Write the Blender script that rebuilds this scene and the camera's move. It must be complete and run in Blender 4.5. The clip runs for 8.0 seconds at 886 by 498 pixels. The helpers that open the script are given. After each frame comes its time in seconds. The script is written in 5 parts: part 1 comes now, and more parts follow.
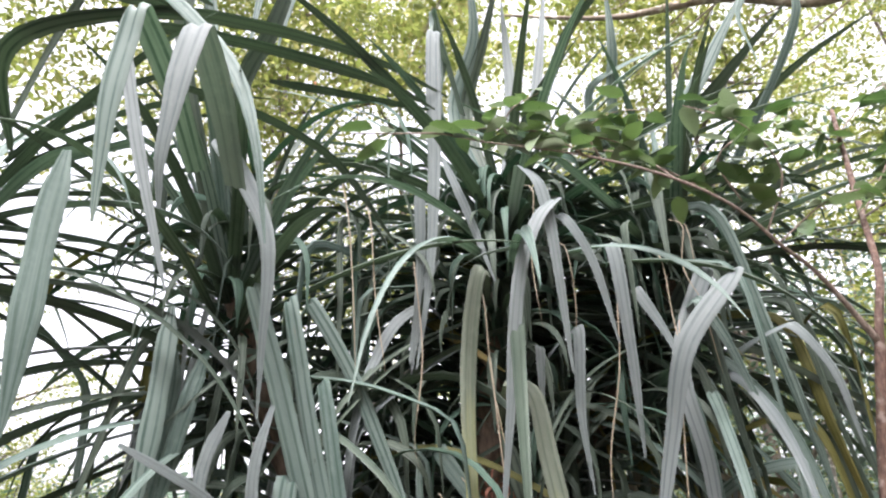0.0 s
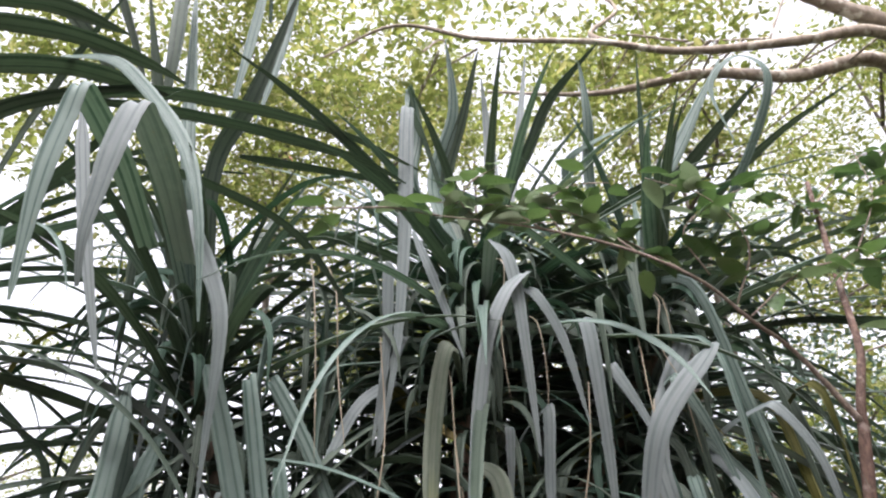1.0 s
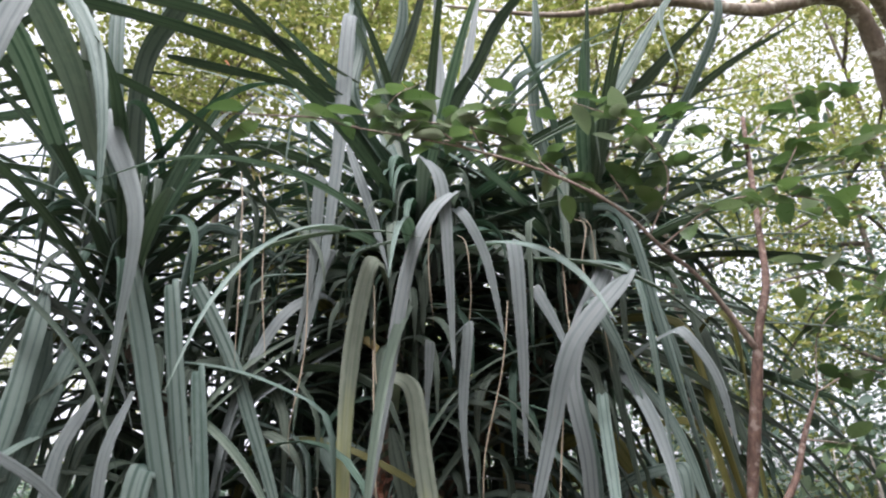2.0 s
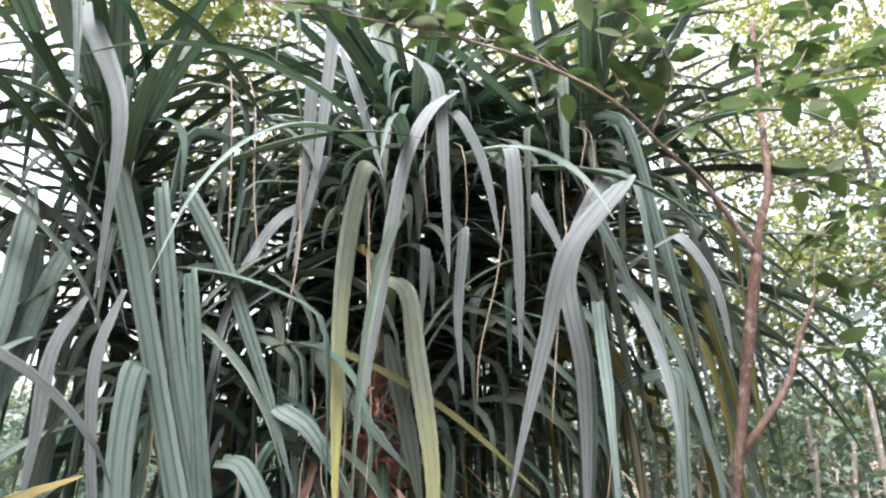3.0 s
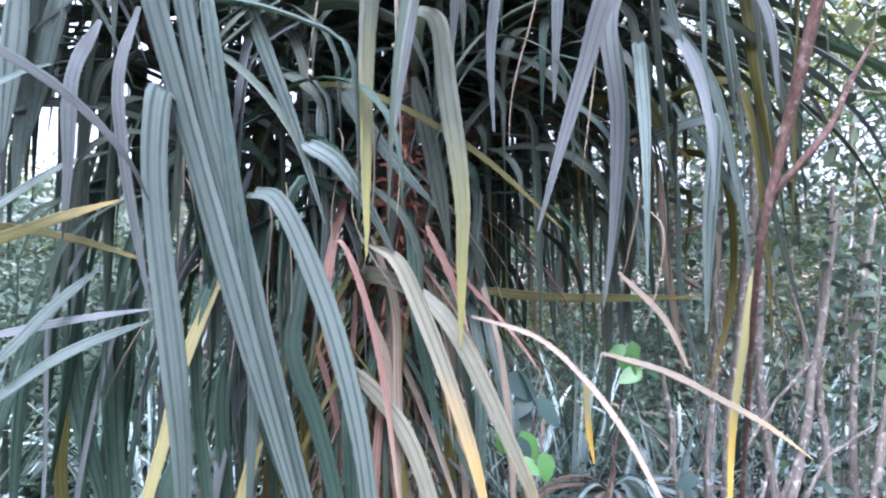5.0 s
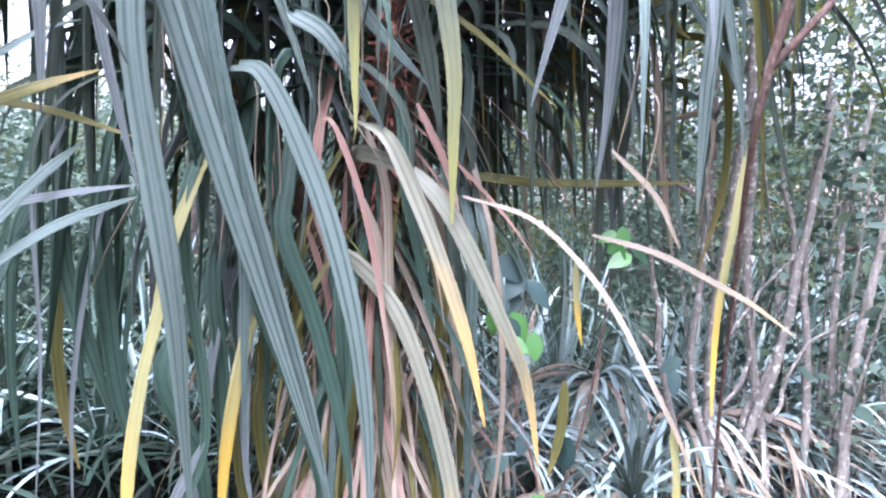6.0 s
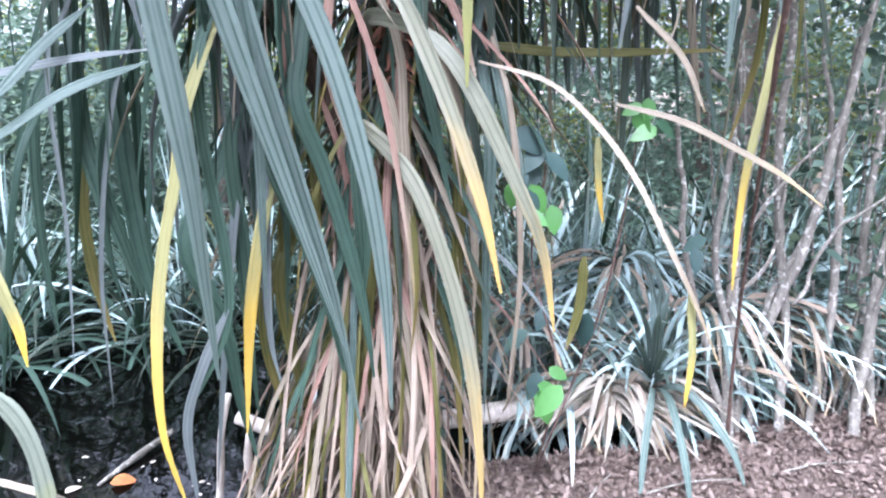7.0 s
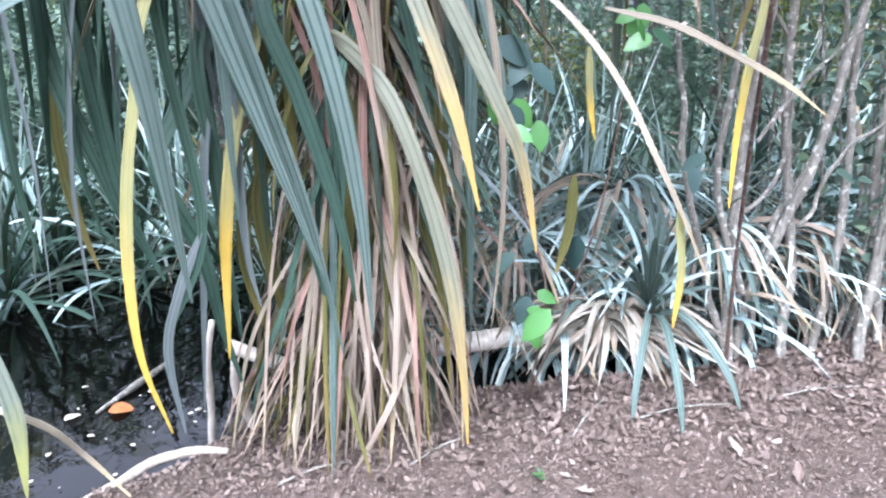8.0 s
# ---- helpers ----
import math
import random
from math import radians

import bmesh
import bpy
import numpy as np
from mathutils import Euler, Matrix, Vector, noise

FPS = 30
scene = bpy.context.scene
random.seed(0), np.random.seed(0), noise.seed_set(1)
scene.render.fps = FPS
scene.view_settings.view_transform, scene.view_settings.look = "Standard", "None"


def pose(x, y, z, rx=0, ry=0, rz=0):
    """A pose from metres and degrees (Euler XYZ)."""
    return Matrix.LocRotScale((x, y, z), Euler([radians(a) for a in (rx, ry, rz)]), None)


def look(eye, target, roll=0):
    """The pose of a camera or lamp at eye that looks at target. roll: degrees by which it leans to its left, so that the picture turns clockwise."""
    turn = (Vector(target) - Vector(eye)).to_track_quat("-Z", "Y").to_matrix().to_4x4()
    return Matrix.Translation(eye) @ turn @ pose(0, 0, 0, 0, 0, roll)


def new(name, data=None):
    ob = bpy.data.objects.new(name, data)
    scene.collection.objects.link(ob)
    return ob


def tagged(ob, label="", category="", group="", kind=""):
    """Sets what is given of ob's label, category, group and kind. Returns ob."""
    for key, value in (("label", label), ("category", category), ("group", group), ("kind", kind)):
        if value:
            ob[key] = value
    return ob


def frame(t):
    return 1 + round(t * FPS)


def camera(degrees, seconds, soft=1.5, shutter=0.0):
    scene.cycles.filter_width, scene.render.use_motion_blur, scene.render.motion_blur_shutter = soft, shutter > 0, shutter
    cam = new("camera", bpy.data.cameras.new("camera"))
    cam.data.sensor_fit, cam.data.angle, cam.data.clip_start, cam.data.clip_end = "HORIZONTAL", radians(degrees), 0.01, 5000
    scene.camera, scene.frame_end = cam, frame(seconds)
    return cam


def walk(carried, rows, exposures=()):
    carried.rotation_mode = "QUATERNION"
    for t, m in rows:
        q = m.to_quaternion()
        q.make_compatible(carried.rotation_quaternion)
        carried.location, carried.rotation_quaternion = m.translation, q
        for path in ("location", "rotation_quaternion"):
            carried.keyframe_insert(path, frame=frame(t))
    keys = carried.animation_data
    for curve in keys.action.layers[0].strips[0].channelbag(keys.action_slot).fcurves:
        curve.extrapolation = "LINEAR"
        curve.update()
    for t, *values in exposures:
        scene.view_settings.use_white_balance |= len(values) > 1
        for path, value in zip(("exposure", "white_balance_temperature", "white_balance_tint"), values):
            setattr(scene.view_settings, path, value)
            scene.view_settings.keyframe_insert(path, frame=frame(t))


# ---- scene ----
cam = camera(67.4, 8.0, soft=2.2)
METRES, EYE, TILT, LEAN, TURN = 1.0, 1.9, 24.0, 2.4, 0.0
ROWS = [
    (0.0, 0.0, 0.0, 0.0, 0.0, 0.0, -0.0),
    (0.5, 0.0614, 0.0595, 0.0032, -2.16, 3.51, -1.49),
    (1.0, 0.1339, 0.0447, 0.0109, 0.81, 6.17, 0.12),
    (1.5, 0.2231, 0.0317, 0.0201, -0.38, 4.5, -2.03),
    (1.7, 0.2388, 0.033, 0.0165, -1.75, 2.44, -2.37),
    (2.8, 0.2708, 0.063, -0.0778, -2.43, -5.25, -2.84),
    (3.0, 0.2716, 0.0684, -0.0972, -2.2, -5.97, -2.84),
    (3.5, 0.2657, 0.0769, -0.1419, -1.04, -11.02, -2.45),
    (4.0, 0.2489, 0.0801, -0.1976, -0.52, -15.77, -2.77),
    (4.5, 0.2396, 0.077, -0.2434, -0.93, -19.74, -3.31),
    (4.7, 0.2389, 0.075, -0.2599, -0.59, -21.09, -3.23),
    (5.8, 0.2408, 0.0491, -0.3656, -1.7, -28.25, -3.74),
    (6.0, 0.2419, 0.0396, -0.3911, -1.55, -29.93, -3.69),
    (6.5, 0.2558, 0.0114, -0.4581, -0.64, -33.77, -2.42),
    (7.0, 0.2884, -0.0155, -0.5042, 0.48, -37.4, -1.9),
    (7.5, 0.3303, -0.0378, -0.5532, 1.42, -41.08, -1.29),
    (8.0, 0.4002, 0.0055, -0.5964, 1.25, -42.5, -0.35),
]
walk(cam, [(t, pose(0, 0, EYE, TILT, LEAN, TURN) @ pose(METRES * x, METRES * y, METRES * z, 90 + pitch, roll, yaw)) for t, x, y, z, yaw, pitch, roll in ROWS],
     exposures=[(0.0, 2.52, 6300, 20), (1.0, 2.02, 6250, 20), (1.7, 1.94, 6150, 20), (3.5, 2.83, 6300, 21), (4.0, 2.78, 5600, 27), (4.5, 2.68, 5300, 30), (6.0, 2.93, 5350, 30), (7.0, 2.92, 5300, 23), (8.0, 2.87, 5300, 19)])

# ---- world, sun, exposure ----
SUN_EL, SUN_AZ = radians(64), radians(196)
world = bpy.data.worlds.new("sky")
scene.world = world
world.use_nodes = True
wn = world.node_tree
wn.nodes.clear()
sky = wn.nodes.new("ShaderNodeTexSky")
sky.sky_type, sky.sun_disc = "NISHITA", False
sky.sun_elevation, sky.sun_rotation = SUN_EL, SUN_AZ
sky.air_density, sky.dust_density, sky.ozone_density = 1.0, 6.0, 1.0
bg = wn.nodes.new("ShaderNodeBackground")
bg.inputs["Strength"].default_value = 0.15
wo = wn.nodes.new("ShaderNodeOutputWorld")
haze = wn.nodes.new("ShaderNodeHueSaturation")
haze.inputs["Saturation"].default_value = 0.12
wn.links.new(sky.outputs[0], haze.inputs["Color"])
wn.links.new(haze.outputs[0], bg.inputs["Color"])
wn.links.new(bg.outputs[0], wo.inputs["Surface"])

sun_data = bpy.data.lights.new("sun", "SUN")
sun_data.energy, sun_data.angle, sun_data.color = 1.4, radians(18), (1.0, 0.97, 0.92)
sun = new("sun", sun_data)
sun.matrix_world = look((0, 0, 30), (0 - math.sin(SUN_AZ) * math.cos(SUN_EL) * 30, -math.cos(SUN_AZ) * math.cos(SUN_EL) * 30, 30 - math.sin(SUN_EL) * 30))


# ---- materials ----
class Nodes:
    """A small wrapper that builds a node material."""

    def __init__(self, name):
        self.mat = bpy.data.materials.new(name)
        self.mat.use_nodes = True
        self.tree = self.mat.node_tree
        self.tree.nodes.clear()
        self.out = self.add("ShaderNodeOutputMaterial")

    def add(self, kind, **props):
        node = self.tree.nodes.new(kind)
        for key, value in props.items():
            if key == "operation":
                node.operation = value
            elif key == "data_type":
                node.data_type = value
            elif key == "blend_type":
                node.blend_type = value
            elif key == "attribute_name":
                node.attribute_name = value
        return node

    def put(self, socket, value):
        if isinstance(value, bpy.types.NodeSocket):
            self.tree.links.new(value, socket)
        else:
            socket.default_value = value

    def math(self, operation, a, b=0.0, c=0.0):
        node = self.add("ShaderNodeMath", operation=operation)
        for i, v in enumerate((a, b, c)):
            self.put(node.inputs[i], v)
        return node.outputs[0]

    def mix(self, fac, a, b, blend="MIX"):
        node = self.add("ShaderNodeMix", data_type="RGBA", blend_type=blend)
        self.put(node.inputs[0], fac)
        for socket, v in ((node.inputs[6], a), (node.inputs[7], b)):
            self.put(socket, (*v, 1.0) if isinstance(v, tuple) and len(v) == 3 else v)
        return node.outputs[2]

    def ramp(self, fac, low, high):
        node = self.add("ShaderNodeMapRange")
        self.put(node.inputs[0], fac)
        node.inputs[1].default_value, node.inputs[2].default_value = low, high
        return node.outputs[0]

    def noise(self, vector, scale, detail=3.0, rough=0.55):
        node = self.add("ShaderNodeTexNoise")
        self.put(node.inputs["Vector"], vector)
        node.inputs["Scale"].default_value = scale
        node.inputs["Detail"].default_value = detail
        node.inputs["Roughness"].default_value = rough
        return node.outputs["Fac"]

    def scaled(self, vector, sx, sy, sz):
        node = self.add("ShaderNodeVectorMath", operation="MULTIPLY")
        self.put(node.inputs[0], vector)
        node.inputs[1].default_value = (sx, sy, sz)
        return node.outputs[0]

    def shifted(self, vector, amount):
        node = self.add("ShaderNodeVectorMath", operation="ADD")
        self.put(node.inputs[0], vector)
        self.put(node.inputs[1], amount)
        return node.outputs[0]

    def coords(self, output="Object"):
        return self.add("ShaderNodeTexCoord").outputs[output]

    def random(self):
        """A number that differs from object to object and, in joined meshes, from island to island."""
        a = self.add("ShaderNodeObjectInfo").outputs["Random"]
        b = self.add("ShaderNodeNewGeometry").outputs["Random Per Island"]
        return self.math("FRACT", self.math("ADD", a, b))

    def bump(self, height, strength=0.3, distance=0.01):
        node = self.add("ShaderNodeBump")
        node.inputs["Strength"].default_value, node.inputs["Distance"].default_value = strength, distance
        self.put(node.inputs["Height"], height)
        return node.outputs[0]

    def surface(self, color, rough, normal=None, specular=0.5, translucent=0.0, back=None, metallic=0.0):
        b = self.add("ShaderNodeBsdfPrincipled")
        self.put(b.inputs["Base Color"], (*color, 1.0) if isinstance(color, tuple) else color)
        self.put(b.inputs["Roughness"], rough)
        b.inputs["Specular IOR Level"].default_value = specular
        b.inputs["Metallic"].default_value = metallic
        if normal is not None:
            self.put(b.inputs["Normal"], normal)
        result = b.outputs[0]
        if translucent:
            t = self.add("ShaderNodeBsdfTranslucent")
            self.put(t.inputs["Color"], back if back is not None else color)
            m = self.add("ShaderNodeMixShader")
            m.inputs[0].default_value = translucent
            self.tree.links.new(result, m.inputs[1])
            self.tree.links.new(t.outputs[0], m.inputs[2])
            result = m.outputs[0]
        self.tree.links.new(result, self.out.inputs["Surface"])
        return self.mat


def blade_material(name, dark, pale, tip, tip_start, tip_share, rough=0.6, specular=0.22, stain=(0.16, 0.11, 0.06), stain_amount=0.35):
    """A long strap leaf: parallel veins, two darker channels, an ageing tip, small stains."""
    n = Nodes(name)
    uv = n.coords("UV")
    rnd = n.random()
    sep = n.add("ShaderNodeSeparateXYZ")
    n.put(sep.inputs[0], uv)
    u, v = sep.outputs[0], sep.outputs[1]
    own = n.add("ShaderNodeCombineXYZ")
    n.put(own.inputs[2], n.math("MULTIPLY", rnd, 37.0))
    spot = n.shifted(uv, own.outputs[0])
    veins = n.noise(n.scaled(spot, 26.0, 1.3, 1.0), 1.0, 2.0)
    fine = n.noise(n.scaled(spot, 90.0, 6.0, 1.0), 1.0, 2.0)
    patches = n.noise(n.scaled(spot, 2.0, 7.0, 1.0), 1.0, 3.0)
    color = n.mix(n.math("MULTIPLY_ADD", patches, 0.8, n.math("MULTIPLY_ADD", rnd, 0.7, -0.05)), dark, pale)
    color = n.mix(n.ramp(veins, 0.4, 0.62), n.mix(0.18, color, dark), n.mix(0.35, color, pale))
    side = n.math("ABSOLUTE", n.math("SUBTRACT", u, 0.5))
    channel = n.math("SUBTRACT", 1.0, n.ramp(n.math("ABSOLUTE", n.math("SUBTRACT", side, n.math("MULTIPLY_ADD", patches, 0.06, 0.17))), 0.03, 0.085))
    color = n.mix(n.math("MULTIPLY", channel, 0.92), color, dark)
    lines = n.noise(n.scaled(spot, 10.0, 0.35, 1.0), 1.0, 1.0)
    color = n.mix(n.math("MULTIPLY", n.ramp(lines, 0.52, 0.62), 0.35), color, dark)
    stripe = n.math("ABSOLUTE", n.math("SUBTRACT", n.math("FRACT", n.math("MULTIPLY_ADD", u, 7.0, n.math("MULTIPLY", patches, 0.35))), 0.5))
    color = n.mix(n.math("MULTIPLY", n.math("SUBTRACT", 1.0, n.ramp(stripe, 0.03, 0.11)), n.ramp(veins, 0.5, 0.7)), color, n.mix(0.35, color, dark))
    bloom = n.noise(n.scaled(spot, 3.5, 30.0, 1.0), 1.0, 5.0, 0.75)
    color = n.mix(n.math("MULTIPLY", n.ramp(bloom, 0.5, 0.7), 0.5), color, pale)
    along = n.noise(n.scaled(spot, 0.6, 2.2, 1.0), 1.0, 2.0)
    color = n.mix(n.math("MULTIPLY", n.ramp(along, 0.42, 0.68), 0.55), color, n.mix(0.55, dark, pale))
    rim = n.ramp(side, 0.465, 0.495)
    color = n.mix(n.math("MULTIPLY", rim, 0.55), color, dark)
    aged = n.ramp(n.math("MULTIPLY_ADD", patches, 0.35, n.math("MULTIPLY_ADD", rnd, tip_share, v)), tip_start, tip_start + 0.3)
    color = n.mix(aged, color, tip)
    marks = n.noise(n.scaled(spot, 5.0, 22.0, 1.0), 1.0, 4.0, 0.7)
    color = n.mix(n.math("MULTIPLY", n.ramp(marks, 0.66, 0.74), stain_amount), color, stain)
    color = n.mix(n.math("MULTIPLY", n.ramp(fine, 0.4, 0.65), 0.4), color, n.mix(0.6, color, pale))
    normal = n.bump(n.math("ADD", n.math("MULTIPLY", veins, 0.7), n.math("MULTIPLY", fine, 0.3)), 0.35, 0.002)
    return n.surface(color, n.math("MULTIPLY_ADD", patches, 0.25, rough - 0.12), normal, specular, 0.16, n.mix(1.0, color, (0.85, 1.1, 0.7), "MULTIPLY"))


def foliage_material(name, a, b, c, rough=0.4, translucent=0.3, specular=0.45):
    """Small broad leaves: three tones from leaf to leaf, mottled, with light shining through."""
    n = Nodes(name)
    rnd = n.random()
    pos = n.coords("Object")
    color = n.mix(n.ramp(rnd, 0.0, 0.65), a, b)
    color = n.mix(n.ramp(rnd, 0.72, 1.0), color, c)
    mottle = n.noise(pos, 60.0, 3.0)
    color = n.mix(n.math("MULTIPLY", mottle, 0.4), color, n.mix(0.7, color, a))
    return n.surface(color, n.math("MULTIPLY_ADD", mottle, 0.25, rough - 0.1), n.bump(mottle, 0.2, 0.002), specular, translucent)


def bark_material(name, a, b, scale=14.0, rough=0.85, lichen=None):
    n = Nodes(name)
    pos = n.coords("Object")
    grain = n.noise(n.scaled(pos, 1.0, 1.0, 0.35), scale * 3, 5.0, 0.65)
    large = n.noise(pos, scale * 0.4, 3.0)
    color = n.mix(n.ramp(grain, 0.3, 0.7), a, b)
    color = n.mix(n.math("MULTIPLY", n.ramp(large, 0.4, 0.7), 0.6), color, a)
    if lichen:
        color = n.mix(n.ramp(n.noise(pos, scale * 1.2, 4.0), 0.56, 0.66), color, lichen)
    return n.surface(color, rough, n.bump(n.math("ADD", grain, large), 0.6, 0.008), 0.3)


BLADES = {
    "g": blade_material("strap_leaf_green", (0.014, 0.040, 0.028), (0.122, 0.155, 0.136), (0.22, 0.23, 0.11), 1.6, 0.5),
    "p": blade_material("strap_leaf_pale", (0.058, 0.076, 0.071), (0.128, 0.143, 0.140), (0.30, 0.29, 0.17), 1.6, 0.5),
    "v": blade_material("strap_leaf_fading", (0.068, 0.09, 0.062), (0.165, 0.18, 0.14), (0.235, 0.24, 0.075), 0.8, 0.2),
    # dark copy of the green leaf: backlight and shade are put into its colour
    "d": blade_material("strap_leaf_shaded", (0.011, 0.024, 0.016), (0.066, 0.084, 0.062), (0.14, 0.15, 0.06), 1.7, 0.4),
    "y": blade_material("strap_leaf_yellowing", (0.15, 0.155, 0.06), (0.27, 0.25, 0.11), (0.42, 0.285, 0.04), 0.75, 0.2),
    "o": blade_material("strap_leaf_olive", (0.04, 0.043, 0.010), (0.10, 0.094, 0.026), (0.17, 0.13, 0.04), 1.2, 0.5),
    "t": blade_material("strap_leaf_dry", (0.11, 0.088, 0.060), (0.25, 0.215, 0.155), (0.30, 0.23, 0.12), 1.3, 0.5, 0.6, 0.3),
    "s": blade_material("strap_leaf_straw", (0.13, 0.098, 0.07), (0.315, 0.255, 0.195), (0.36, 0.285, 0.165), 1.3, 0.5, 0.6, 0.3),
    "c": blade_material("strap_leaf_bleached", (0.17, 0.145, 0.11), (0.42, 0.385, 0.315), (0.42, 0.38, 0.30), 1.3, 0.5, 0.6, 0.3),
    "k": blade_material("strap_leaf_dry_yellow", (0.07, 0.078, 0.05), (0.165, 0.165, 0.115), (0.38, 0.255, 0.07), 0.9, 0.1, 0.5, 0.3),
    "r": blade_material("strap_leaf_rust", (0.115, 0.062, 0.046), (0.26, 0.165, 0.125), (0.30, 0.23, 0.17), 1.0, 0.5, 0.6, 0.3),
    # deep green leaf, darkened further to hold the shade of the inner leaves
    "n": blade_material("strap_leaf_deep_green_shaded", (0.008, 0.025, 0.016), (0.05, 0.088, 0.062), (0.18, 0.19, 0.07), 1.6, 0.4),
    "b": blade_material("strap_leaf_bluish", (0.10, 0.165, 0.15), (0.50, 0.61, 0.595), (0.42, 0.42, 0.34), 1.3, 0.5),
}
M_TRUNK = bark_material("pandanus_bark", (0.035, 0.025, 0.018), (0.14, 0.10, 0.07), 16.0)
M_FIBRE = bark_material("red_fibre", (0.11, 0.042, 0.030), (0.33, 0.155, 0.095), 40.0)
M_SHRUB = bark_material("shrub_bark", (0.038, 0.023, 0.017), (0.13, 0.08, 0.06), 30.0, 0.85, (0.16, 0.125, 0.105))
M_TWIG = bark_material("twig_bark", (0.095, 0.074, 0.058), (0.26, 0.21, 0.172), 40.0)
M_STEM = bark_material("pale_stem_bark", (0.095, 0.086, 0.070), (0.25, 0.232, 0.196), 30.0, 0.85, (0.40, 0.385, 0.34))
M_BRANCH = bark_material("tree_bark", (0.12, 0.095, 0.07), (0.34, 0.29, 0.23), 9.0, 0.85, (0.50, 0.47, 0.40))
M_TREE = bark_material("far_tree_bark", (0.06, 0.05, 0.04), (0.17, 0.145, 0.12), 9.0, 0.85)
M_ROOT = bark_material("pale_root_bark", (0.17, 0.14, 0.11), (0.40, 0.35, 0.29), 20.0, 0.85)
M_LOG = bark_material("bleached_log", (0.32, 0.28, 0.23), (0.66, 0.61, 0.53), 12.0, 0.8)
# third tone is pale: sky gloss on some leaf faces put into colour
M_SHRUBLEAF = foliage_material("shrub_leaf", (0.035, 0.075, 0.02), (0.088, 0.15, 0.04), (0.22, 0.26, 0.18), 0.28, 0.25, 0.7)
M_CREEPER = foliage_material("creeper_leaf", (0.04, 0.12, 0.03), (0.085, 0.22, 0.05), (0.035, 0.08, 0.06), 0.35, 0.3)
M_CANOPY = foliage_material("canopy_leaf", (0.11, 0.14, 0.03), (0.20, 0.23, 0.06), (0.33, 0.31, 0.12), 0.5, 0.6)
M_UNDER = foliage_material("understorey_leaf", (0.05, 0.09, 0.055), (0.10, 0.155, 0.105), (0.19, 0.265, 0.19), 0.5, 0.4)
M_DUSK = foliage_material("blue_green_leaf", (0.034, 0.062, 0.044), (0.078, 0.118, 0.086), (0.15, 0.21, 0.12), 0.6, 0.25, 0.3)
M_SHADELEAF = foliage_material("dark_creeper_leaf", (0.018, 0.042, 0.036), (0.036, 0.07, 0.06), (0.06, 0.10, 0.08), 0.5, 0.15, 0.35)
M_LITTER = foliage_material("dead_leaf", (0.06, 0.044, 0.035), (0.13, 0.097, 0.078), (0.21, 0.17, 0.142), 0.75, 0.05, 0.25)


def ground_material():
    n = Nodes("leaf_mould")
    pos = n.coords("Object")
    big = n.noise(pos, 1.3, 4.0)
    mid = n.noise(pos, 14.0, 5.0, 0.65)
    fine = n.noise(pos, 110.0, 4.0, 0.7)
    color = n.mix(n.ramp(mid, 0.3, 0.7), (0.065, 0.047, 0.037), (0.19, 0.142, 0.113))
    color = n.mix(n.math("MULTIPLY", n.ramp(big, 0.4, 0.65), 0.5), color, (0.15, 0.105, 0.08))
    color = n.mix(n.math("MULTIPLY", n.ramp(fine, 0.5, 0.75), 0.6), color, (0.30, 0.255, 0.22))
    return n.surface(color, 0.9, n.bump(n.math("ADD", mid, n.math("MULTIPLY", fine, 1.6)), 1.0, 0.03), 0.2)


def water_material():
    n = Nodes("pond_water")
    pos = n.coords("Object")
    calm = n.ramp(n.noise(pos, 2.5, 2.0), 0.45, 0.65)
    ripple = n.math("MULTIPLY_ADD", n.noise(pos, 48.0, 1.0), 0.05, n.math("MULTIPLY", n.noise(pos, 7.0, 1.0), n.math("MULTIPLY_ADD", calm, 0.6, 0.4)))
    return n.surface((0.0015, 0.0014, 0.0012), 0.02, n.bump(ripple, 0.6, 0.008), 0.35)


M_GROUND, M_WATER = ground_material(), water_material()


# ---- mesh helpers ----
def mesh_from(name, verts, faces, material, uvs=None, smooth=True):
    me = bpy.data.meshes.new(name)
    me.from_pydata([tuple(v) for v in verts], [], faces)
    if uvs is not None:
        layer = me.uv_layers.new(name="uv")
        loops = np.empty(len(me.loops), dtype=np.int32)
        me.loops.foreach_get("vertex_index", loops)
        layer.data.foreach_set("uv", np.asarray(uvs, dtype=np.float32)[loops].ravel())
    me.materials.append(material)
    if smooth:
        me.polygons.foreach_set("use_smooth", np.ones(len(me.polygons), dtype=bool))
    me.update()
    return me


def part(name, me, parent, label=""):
    ob = new(name, me)
    ob.parent = parent
    return tagged(ob, label) if label else ob


def thing(name, place, label, category, group="", kind=""):
    ob = new(name)
    ob.location = place
    return tagged(ob, label, category, group, kind)


